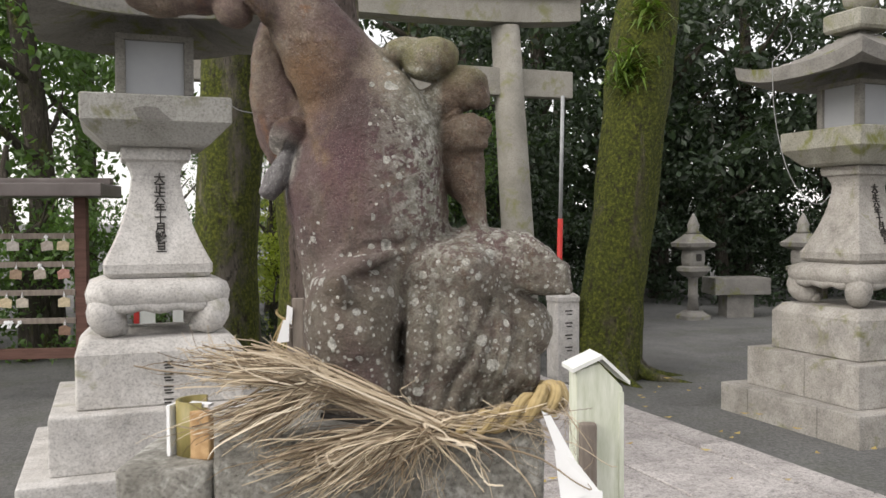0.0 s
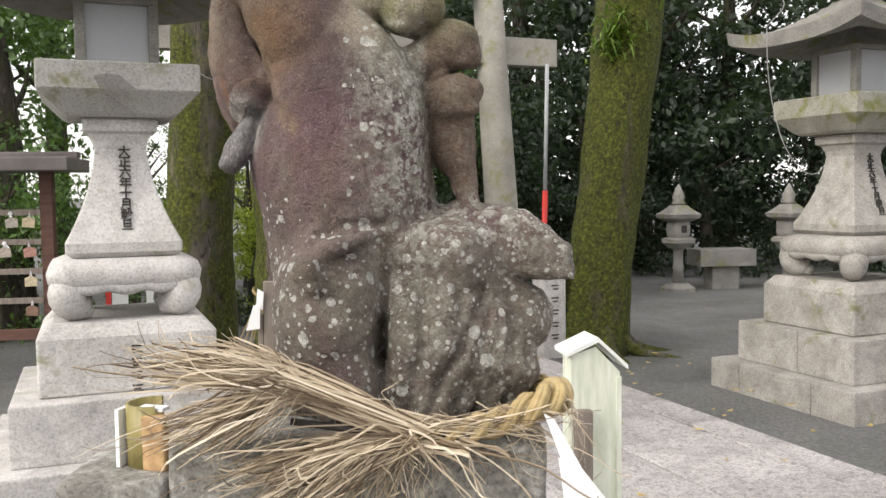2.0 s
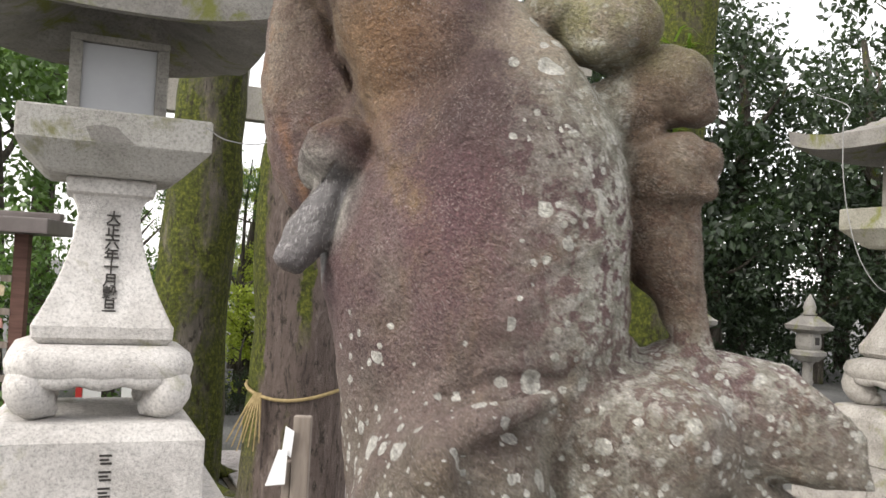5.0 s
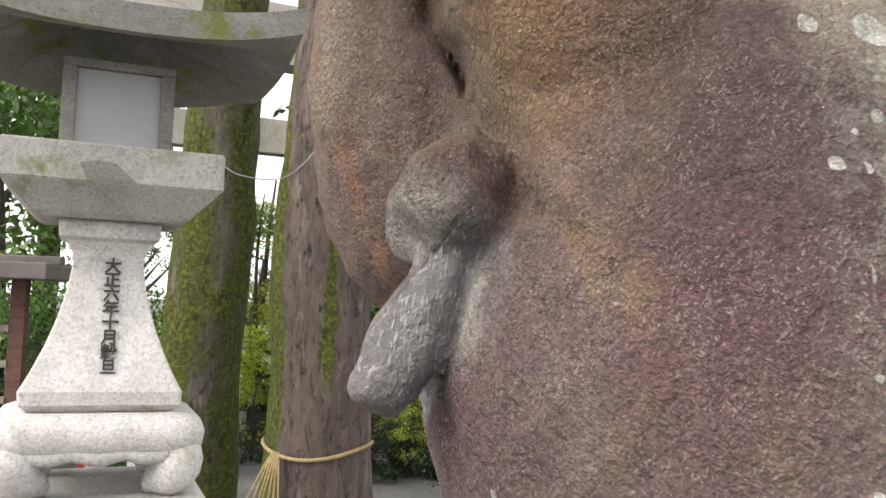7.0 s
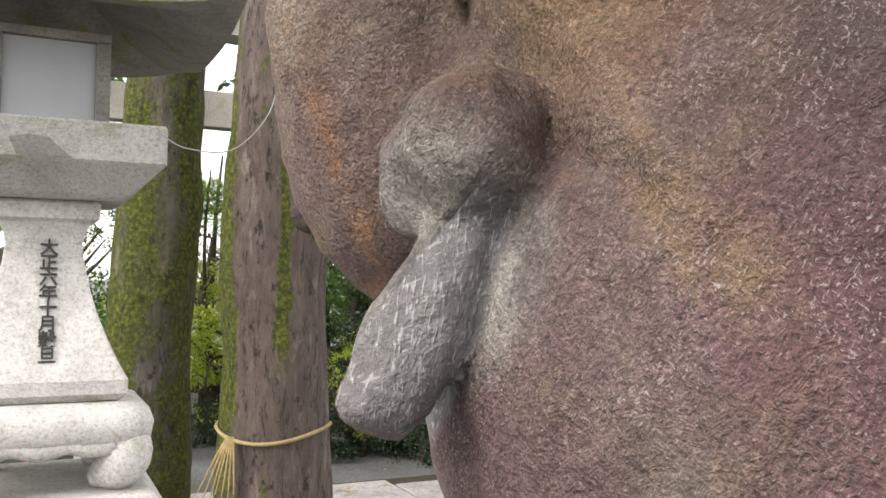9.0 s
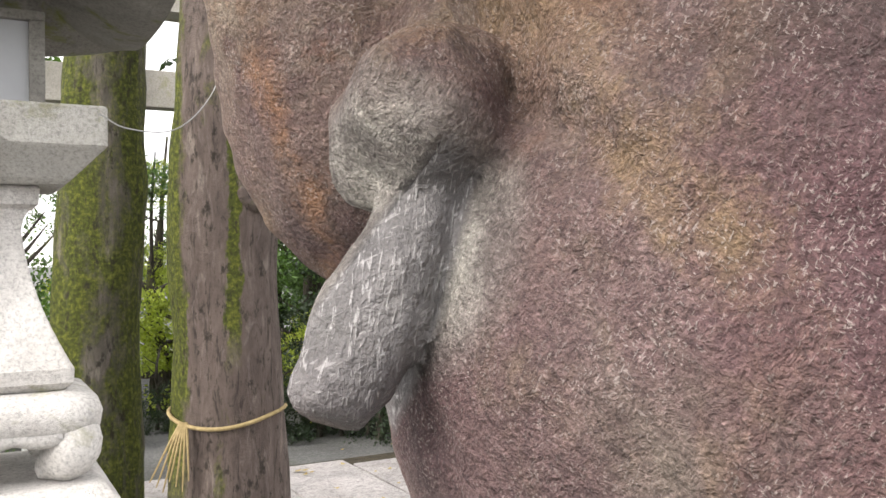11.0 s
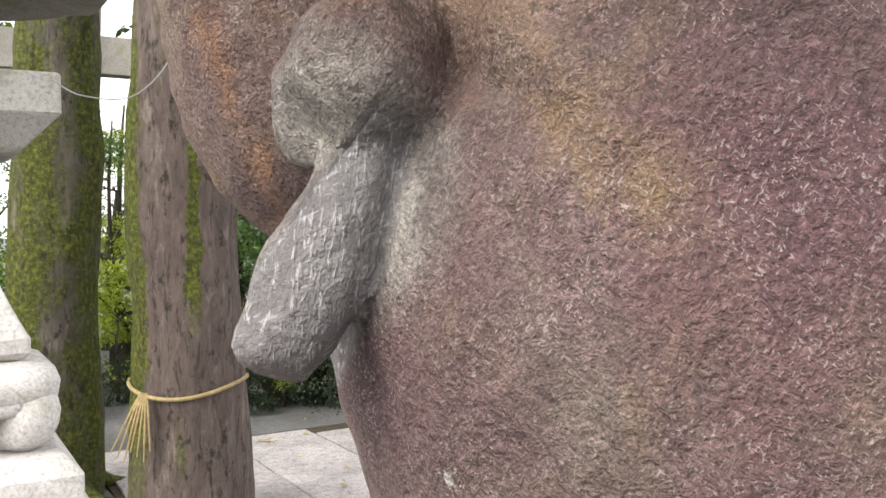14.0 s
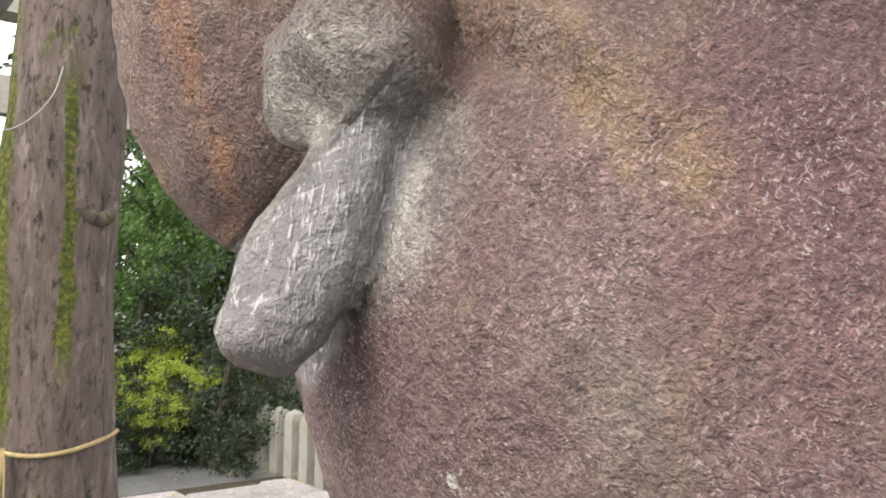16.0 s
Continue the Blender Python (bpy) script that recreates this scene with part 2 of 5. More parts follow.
    l.new(sep.outputs["X"], cub.inputs[0])
    above = n.new("ShaderNodeMapRange")
    above.inputs[1].default_value, above.inputs[2].default_value = 1.475, 1.52
    l.new(sep.outputs["Z"], above.inputs[0])
    ccub = ramp(n, l, tex_noise(n, l, v, 15, 7, 0.7, 0.5), [(0.32, (0.070, 0.045, 0.028)), (0.52, (0.150, 0.100, 0.066)), (0.70, (0.215, 0.175, 0.125))])
    col = mixc(n, l, math2(n, l, "MULTIPLY", math2(n, l, "MULTIPLY", cub.outputs[0], above.outputs[0]), 0.88), col, ccub)
    crown = n.new("ShaderNodeMapRange")
    crown.inputs[1].default_value, crown.inputs[2].default_value = 1.775, 1.85
    l.new(sep.outputs["Z"], crown.inputs[0])
    east = n.new("ShaderNodeMapRange")
    east.inputs[1].default_value, east.inputs[2].default_value = -0.20, -0.15
    l.new(math2(n, l, "ADD", sep.outputs["X"], math2(n, l, "MULTIPLY", math2(n, l, "ADD", sep.outputs["Z"], -1.84), 0.7)), east.inputs[0])
    col = mixc(n, l, math2(n, l, "MULTIPLY", math2(n, l, "MULTIPLY", crown.outputs[0], east.outputs[0]), ramp(n, l, tex_noise(n, l, v, 19, 6, 0.7), [(0.38, 0.15), (0.58, 0.9)])), col, (0.235, 0.225, 0.105))
    # grey-blue lump: bare stone, made paler to put the light on its top into colour
    gl = n.new("ShaderNodeVectorMath")
    gl.operation = "DISTANCE"
    gl.inputs[1].default_value = (-0.435, 1.70, 1.635)
    l.new(v, gl.inputs[0])
    gm = n.new("ShaderNodeMapRange")
    gm.inputs[1].default_value, gm.inputs[2].default_value = 0.078, 0.045
    l.new(gl.outputs["Value"], gm.inputs[0])
    gcol = ramp(n, l, tex_noise(n, l, v, 26, 7, 0.7), [(0.30, (0.13, 0.118, 0.108)), (0.46, (0.25, 0.235, 0.215)), (0.62, (0.50, 0.48, 0.43))])
    # the cone was dressed with a point chisel: short pale strokes across it
    cx, cz = math2(n, l, "ADD", sep.outputs["X"], 0.423), math2(n, l, "ADD", sep.outputs["Z"], -1.608)
    across = math2(n, l, "ABSOLUTE", math2(n, l, "ADD", math2(n, l, "MULTIPLY", cx, 0.894), math2(n, l, "MULTIPLY", cz, -0.449)), 0.0)
    way = math2(n, l, "ADD", math2(n, l, "MULTIPLY", cx, 0.449), math2(n, l, "MULTIPLY", cz, 0.894))
    along = math2(n, l, "ABSOLUTE", way, 0.0)
    cm = n.new("ShaderNodeMapRange")
    cm.inputs[1].default_value, cm.inputs[2].default_value = 1.10, 0.92
    l.new(math2(n, l, "MAXIMUM", math2(n, l, "ADD", math2(n, l, "MULTIPLY", across, 42.0), math2(n, l, "MULTIPLY", way, 8.0)), math2(n, l, "MULTIPLY", along, 15.0)), cm.inputs[0])

    def strokes(turn, size, lo, hi):
        mr = n.new("ShaderNodeMapping")
        mr.vector_type = "TEXTURE"
        mr.inputs["Rotation"].default_value = (0, radians(turn), 0)
        mr.inputs["Scale"].default_value = size
        l.new(v, mr.inputs["Vector"])
        t = tex_noise(n, l, mr.outputs["Vector"], 1.0, 3, 0.55, 0.5)
        return t, ramp(n, l, t, [(lo, 0.0), (hi, 1.0)])

    chis, pale_cut = strokes(8, (0.0017, 0.01, 0.009), 0.58, 0.65)
    _, pale_cut2 = strokes(-24, (0.009, 0.01, 0.0018), 0.62, 0.68)
    ccol = ramp(n, l, tex_noise(n, l, v, 40, 6, 0.7), [(0.3, (0.090, 0.086, 0.088)), (0.55, (0.135, 0.129, 0.131)), (0.7, (0.18, 0.173, 0.174))])
    ccol = mixc(n, l, math2(n, l, "MULTIPLY", pale_cut, 0.65), ccol, (0.45, 0.44, 0.435))
    ccol = mixc(n, l, math2(n, l, "MULTIPLY", pale_cut2, 0.5), ccol, (0.40, 0.39, 0.385))
    col = mixc(n, l, math2(n, l, "MULTIPLY", gm.outputs[0], 0.85), col, gcol)
    rough_part = ramp(n, l, cm.outputs[0], [(0.0, 1.0), (1.0, 0.25)])
    fine = ramp(n, l, tex_noise(n, l, v, 300, 4, 0.8, 0.9), [(0.33, 0.38), (0.45, 0.82), (0.56, 1.25), (0.66, 2.2)])
    col = mixc(n, l, 0.65, col, fine, "MULTIPLY")
    # weathered grains standing proud, short slanting whiskers
    w1, whisk1 = strokes(28, (0.0012, 0.0020, 0.0036), 0.60, 0.65)
    w2, whisk2 = strokes(-42, (0.0013, 0.0022, 0.0034), 0.61, 0.66)
    whisk = math2(n, l, "MAXIMUM", whisk1, whisk2)
    whisk = math2(n, l, "MULTIPLY", whisk, ramp(n, l, tex_noise(n, l, v, 20, 6, 0.7), [(0.38, 0.10), (0.58, 1.0)]))
    light = mixc(n, l, 0.46, col, (0.60, 0.53, 0.49))
    col = mixc(n, l, whisk, col, light)
    pits = ramp(n, l, tex_noise(n, l, v, 150, 3, 0.6, 0.6), [(0.32, 0.4), (0.38, 0.0)])
    col = mixc(n, l, pits, col, (0.045, 0.032, 0.032))
    col = mixc(n, l, math2(n, l, "MULTIPLY", cm.outputs[0], 0.9), col, ccol)
    l.new(col, b.inputs["Base Color"])
    grain = math2(n, l, "ADD", math2(n, l, "MULTIPLY", tex_noise(n, l, v, 240, 5, 0.7), 0.5), math2(n, l, "MULTIPLY", math2(n, l, "MAXIMUM", w1, w2), 0.22))
    grain = math2(n, l, "ADD", grain, math2(n, l, "MULTIPLY", tex_noise(n, l, v, 85, 5, 0.7, 0.8), 0.9))
    rag = math2(n, l, "MULTIPLY", grain, rough_part)
    rag = math2(n, l, "ADD", rag, math2(n, l, "MULTIPLY", tex_noise(n, l, v, 30, 5, 0.6), 0.9))
    rag = math2(n, l, "ADD", rag, math2(n, l, "MULTIPLY", total, 0.15))
    rag = math2(n, l, "ADD", rag, math2(n, l, "MULTIPLY", math2(n, l, "MULTIPLY", chis, cm.outputs[0]), 0.14))
    bump(n, l, b, rag, 1.0, 0.014)
    l.new(ramp(n, l, cm.outputs[0], [(0.0, 0.72), (1.0, 0.5)]), b.inputs["Roughness"])
    return m


M_STATUE = statue_mat()


def bark_mat(name, c1, c2, moss, streak=(7, 7, 2.0), strips=()):
    m, n, l, b = material(name, 0.9)
    v, vs = coords(n, l), coords(n, l, streak)
    col = ramp(n, l, tex_noise(n, l, vs, 2.2, 8, 0.7, 0.5), [(0.3, c1), (0.68, c2)])
    pale = ramp(n, l, tex_noise(n, l, vs, 1.5, 5, 0.6), [(0.62, 0.0), (0.72, 0.55)])
    col = mixc(n, l, pale, col, (0.30, 0.255, 0.22))
    flake = ramp(n, l, tex_noise(n, l, coords(n, l, (1, 1, 0.22)), 17, 8, 0.72, 0.7), [(0.54, 0.0), (0.70, 0.45)])
    col = mixc(n, l, flake, col, (0.33, 0.28, 0.25))
    crack = ramp(n, l, tex_noise(n, l, coords(n, l, (1, 1, 0.16)), 26, 8, 0.72, 0.6), [(0.36, 0.75), (0.45, 0.0)])
    col = mixc(n, l, crack, col, (0.018, 0.014, 0.012))
    mcol = ramp(n, l, tex_noise(n, l, v, 38, 5, 0.7), [(0.3, (0.018, 0.022, 0.006)), (0.50, (0.058, 0.068, 0.010)), (0.70, (0.158, 0.172, 0.025))])
    mm = ramp(n, l, tex_noise(n, l, coords(n, l, (2.2, 2.2, 0.8)), 2.0, 7, 0.68, 0.4), [(0.66 - 0.42 * moss, 0.0), (0.76 - 0.36 * moss, 1.0)])
    # strips of moss running up the trunk: (x, half width, from, to)
    sep = n.new("ShaderNodeSeparateXYZ")
    l.new(v, sep.inputs[0])
    ragged = math2(n, l, "MULTIPLY", math2(n, l, "ADD", tex_noise(n, l, coords(n, l, (1, 1, 0.35)), 13, 6, 0.7), -0.5), 0.16)
    for x, half, z0, z1 in strips:
        off = math2(n, l, "ABSOLUTE", math2(n, l, "ADD", math2(n, l, "ADD", sep.outputs["X"], -x), ragged), 0.0)
        tall = math2(n, l, "ABSOLUTE", math2(n, l, "ADD", math2(n, l, "ADD", sep.outputs["Z"], -(z0 + z1) / 2), ragged), 0.0)
        strip = math2(n, l, "MULTIPLY", ramp(n, l, math2(n, l, "MULTIPLY", off, 0.5 / half), [(0.40, 1.0), (0.62, 0.0)]), ramp(n, l, math2(n, l, "MULTIPLY", tall, 1.0 / (z1 - z0)), [(0.40, 1.0), (0.55, 0.0)]))
        mm = math2(n, l, "MAXIMUM", mm, strip)
    both = mixc(n, l, mm, col, mcol)
    gaps = ramp(n, l, tex_noise(n, l, coords(n, l, (1, 1, 0.5)), 21, 7, 0.72), [(0.36, 0.85), (0.45, 0.0)])
    l.new(mixc(n, l, gaps, both, (0.020, 0.017, 0.012)), b.inputs["Base Color"])
    h = math2(n, l, "ADD", tex_noise(n, l, vs, 5.0, 8, 0.75), math2(n, l, "MULTIPLY", tex_noise(n, l, v, 60, 4, 0.7), 0.4))
    bump(n, l, b, h, 0.9, 0.025)
    return m


M_BARK_MOSS = bark_mat("bark_mossy", (0.03, 0.026, 0.018), (0.09, 0.075, 0.055), 0.80)
M_BARK_MID = bark_mat("bark_half_mossy", (0.045, 0.04, 0.032), (0.13, 0.115, 0.095), 0.66)
M_BARK = bark_mat("bark_brown", (0.060, 0.045, 0.040), (0.155, 0.122, 0.105), 0.36)
M_BARK_ROPE = bark_mat("bark_brown_moss_edge", (0.060, 0.045, 0.040), (0.155, 0.122, 0.105), 0.12, (7, 7, 2.0), ((-1.30, 0.085, 0.2, 5.0), (-0.955, 0.030, 1.15, 2.6), (-1.215, 0.030, 0.9, 1.5)))
M_BARK_FAR = bark_mat("bark_far", (0.03, 0.026, 0.02), (0.08, 0.07, 0.055), 0.3)


def plain_mat(name, c1, c2, scale=8.0, rough=0.7, bscale=60, bstr=0.3, bdist=0.004, stretch=(1, 1, 1)):
    m, n, l, b = material(name, rough)
    v = coords(n, l, stretch)
    l.new(ramp(n, l, tex_noise(n, l, v, scale, 6, 0.65), [(0.3, c1), (0.7, c2)]), b.inputs["Base Color"])
    bump(n, l, b, tex_noise(n, l, v, bscale, 5, 0.7), bstr, bdist)
    return m


def leaf_mat(name, dark, light):
    m, n, l, b = material(name, 0.42)
    b.inputs["Specular IOR Level"].default_value = 0.5
    g = n.new("ShaderNodeNewGeometry")
    l.new(ramp(n, l, g.outputs["Random Per Island"], [(0.0, dark), (0.7, light), (1.0, tuple(x * 1.35 for x in light))]), b.inputs["Base Color"])
    tr = n.new("ShaderNodeBsdfTranslucent")
    tr.inputs["Color"].default_value = (light[0] * 1.6, light[1] * 1.7, light[2] * 0.8, 1)
    mx = n.new("ShaderNodeMixShader")
    mx.inputs[0].default_value = 0.3
    out = n["Material Output"]
    l.new(b.outputs[0], mx.inputs[1])
    l.new(tr.outputs[0], mx.inputs[2])
    l.new(mx.outputs[0], out.inputs["Surface"])
    return m


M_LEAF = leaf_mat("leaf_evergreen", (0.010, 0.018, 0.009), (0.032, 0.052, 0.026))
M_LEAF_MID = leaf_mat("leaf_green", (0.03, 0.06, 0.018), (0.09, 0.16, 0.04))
# yellow-green leaves, their colour raised to hold the sunlight on them
M_LEAF_SUN = leaf_mat("leaf_sunlit_yellow_green", (0.15, 0.20, 0.022), (0.34, 0.40, 0.06))
M_FERN = leaf_mat("fern_green", (0.05, 0.09, 0.012), (0.12, 0.19, 0.03))
M_ROPE = plain_mat("rice_straw_rope", (0.32, 0.24, 0.11), (0.50, 0.39, 0.20), 30, 0.8, 200, 0.6)
M_TWINE = plain_mat("hemp_twine", (0.22, 0.165, 0.075), (0.38, 0.295, 0.15), 40, 0.8, 300, 0.5)
M_PAPER = plain_mat("white_paper", (0.78, 0.79, 0.80), (0.84, 0.84, 0.84), 5, 0.7, 40, 0.05)
M_INK = plain_mat("carved_black_ink", (0.025, 0.024, 0.022), (0.06, 0.055, 0.05), 60, 0.8)
M_FROST = plain_mat("frosted_pane", (0.32, 0.33, 0.345), (0.38, 0.39, 0.40), 3, 0.35, 30, 0.03)
M_WOOD_DARK = plain_mat("red_brown_wood", (0.085, 0.042, 0.032), (0.15, 0.08, 0.062), 5, 0.65, 40, 0.3, 0.003, (1, 1, 8))
M_WOOD_GREY = plain_mat("weathered_wood", (0.16, 0.13, 0.11), (0.30, 0.26, 0.22), 6, 0.8, 40, 0.4, 0.004, (6, 6, 1))
M_ROOF_METAL = plain_mat("brown_sheet_metal", (0.10, 0.085, 0.08), (0.16, 0.14, 0.135), 4, 0.4, 30, 0.05)
M_WHITE_PAINT = plain_mat("flaking_pale_green_paint", (0.56, 0.60, 0.46), (0.80, 0.82, 0.72), 9, 0.6, 30, 0.3, 0.003, (5, 5, 0.8))
M_RED = plain_mat("red_paint", (0.45, 0.03, 0.025), (0.55, 0.05, 0.04), 5, 0.5)
M_STEEL = plain_mat("galvanised_pole", (0.30, 0.31, 0.32), (0.40, 0.41, 0.42), 8, 0.45)
M_CABLE = plain_mat("grey_cable", (0.24, 0.24, 0.235), (0.32, 0.32, 0.31), 8, 0.5)
M_BAMBOO = plain_mat("old_bamboo", (0.20, 0.18, 0.06), (0.33, 0.27, 0.11), 12, 0.4, 40, 0.1, 0.002, (8, 8, 1))
M_BAMBOO_IN = plain_mat("bamboo_inside", (0.26, 0.14, 0.055), (0.56, 0.38, 0.20), 28, 0.7)


def ground_mat():
    m, n, l, b = material("packed_grey_earth", 0.95)
    v = coords(n, l)
    col = ramp(n, l, tex_noise(n, l, v, 0.9, 7, 0.65, 0.3), [(0.3, (0.10, 0.10, 0.095)), (0.55, (0.16, 0.16, 0.155)), (0.75, (0.20, 0.20, 0.195))])
    col = mixc(n, l, ramp(n, l, tex_noise(n, l, v, 1.7, 6, 0.7), [(0.5, 0.0), (0.7, 0.55)]), col, (0.115, 0.122, 0.09))
    gr = ramp(n, l, tex_noise(n, l, v, 42, 5, 0.8), [(0.36, 0.45), (0.50, 0.95), (0.64, 1.6)])
    l.new(mixc(n, l, 0.6, col, gr, "MULTIPLY"), b.inputs["Base Color"])
    bump(n, l, b, tex_noise(n, l, v, 38, 7, 0.75), 0.9, 0.02)
    return m


M_GROUND = ground_mat()
M_SOIL = plain_mat("leaf_litter_soil", (0.035, 0.03, 0.02), (0.09, 0.075, 0.05), 6, 0.95, 40, 0.8, 0.02)


# ---- mesh helpers ----
def mesh_from(name, verts, faces, mat, smooth=False):
    me = bpy.data.meshes.new(name)
    me.from_pydata([tuple(v) for v in verts] if not isinstance(verts, list) else verts, [], faces)
    me.materials.append(mat)
    if smooth:
        me.polygons.foreach_set("use_smooth", [True] * len(me.polygons))
    me.update()
    return me


def part(name, bm, mat, parent=None, label="", m=None, smooth=False):
    """Links a bmesh as one mesh object under a thing or a part."""
    me = bpy.data.meshes.new(name)
    bm.to_mesh(me)
    bm.free()
    me.materials.append(mat)
    if smooth:
        me.polygons.foreach_set("use_smooth", [True] * len(me.polygons))
    ob = new(name, me)
    if parent:
        ob.parent = parent
    if m:
        ob.matrix_basis = m
    return tagged(ob, label)


def part_me(name, me, parent=None, m=None, label=""):
    ob = new(name, me)
    ob.parent = parent
    if m:
        ob.matrix_basis = m
    return tagged(ob, label)


def empty(name, m, label, category, group="", kind=""):
    ob = new(name)
    ob.matrix_basis = m
    return tagged(ob, label, category, group, kind)


def box(x0, x1, y0, y1, z0, z1, bev=0.0, seg=2, rough=0.0, cuts=0):
    bm = bmesh.new()
    bmesh.ops.create_cube(bm, size=1)
    for v in bm.verts:
        v.co = Vector(((x0 + x1) / 2 + v.co.x * (x1 - x0), (y0 + y1) / 2 + v.co.y * (y1 - y0), (z0 + z1) / 2 + v.co.z * (z1 - z0)))
    if bev:
        bmesh.ops.bevel(bm, geom=bm.edges[:], offset=bev, segments=seg, affect="EDGES", profile=0.6)
    if cuts:
        bmesh.ops.subdivide_edges(bm, edges=[e for e in bm.edges if e.calc_length() > 0.08], cuts=cuts, use_grid_fill=True)
    if rough:
        for v in bm.verts:
            v.co += Vector(noise.noise_vector(v.co * 9.0)) * rough
    return bm


def square_loft(rows, seg=6, corner=0.12):
    """A square-section turned form: rows of (half width, z); the corners are rounded by a share of the half width."""
    bm = bmesh.new()
    rings = []
    for h, z in rows:
        ring = []
        for q in range(4):
            cx, cy = ((1, 1), (-1, 1), (-1, -1), (1, -1))[q]
            r = h * corner
            for k in range(seg):
                a = math.pi / 2 * (q + k / (seg - 1))
                ring.append(bm.verts.new((cx * (h - r) + r * math.cos(a), cy * (h - r) + r * math.sin(a), z)))
        rings.append(ring)
    for a, b in zip(rings, rings[1:]):
        for i in range(len(a)):
            j = (i + 1) % len(a)
            bm.faces.new((a[i], a[j], b[j], b[i]))
    bm.faces.new(rings[0][::-1])
    bm.faces.new(rings[-1])
    return bm


def tube(points, radii, sides=8, cap=True, flat=1.0):
    """A tube along points with a radius at each."""
    bm = bmesh.new()
    pts = [Vector(p) for p in points]
    rings = []
    up = Vector((0, 0, 1)) if abs((pts[-1] - pts[0]).normalized().z) < 0.9 else Vector((0, 1, 0))
    for i, p in enumerate(pts):
        d = (pts[min(i + 1, len(pts) - 1)] - pts[max(i - 1, 0)]).normalized()
        s = d.cross(up).normalized()
        w = s.cross(d)
        r = radii[i] if hasattr(radii, "__len__") else radii
        rings.append([bm.verts.new(p + s * r * math.cos(2 * math.pi * k / sides) + w * r * flat * math.sin(2 * math.pi * k / sides)) for k in range(sides)])
    for a, b in zip(rings, rings[1:]):
        for k in range(sides):
            bm.faces.new((a[k], a[(k + 1) % sides], b[(k + 1) % sides], b[k]))
    if cap:
        bm.faces.new(rings[0][::-1])
        bm.faces.new(rings[-1])
    return bm


def curve_points(ctrl, n):
    """Points along a smooth curve through control points."""
    c = [Vector(p) for p in ctrl]
    c = [c[0] * 2 - c[1]] + c + [c[-1] * 2 - c[-2]]
    out = []
    for i in range(n):
        t = i / (n - 1) * (len(c) - 3)
        k = min(int(t), len(c) - 4)
        f = t - k
        a, b, d, e = c[k : k + 4]
        out.append(0.5 * (2 * b + (d - a) * f + (2 * a - 5 * b + 4 * d - e) * f * f + (3 * b - a - 3 * d + e) * f**3))
    return out


# ---- ground ----
def ground_sheet():
    bm = bmesh.new()
    bmesh.ops.create_grid(bm, x_segments=2, y_segments=2, size=900)
    for v in bm.verts:
        v.co.z = GZ
    return tagged(part("ground", bm, M_GROUND), "packed grey earth of the shrine yard", "ground", kind="structure")


ground_sheet()


def site(a, b, z=0.0):
    """A place by metres across (a) and along (b) the paved way, from the edge of the paving."""
    return Vector((1.95, 4.40, 0)) + U * a + V * b + Vector((0, 0, z))


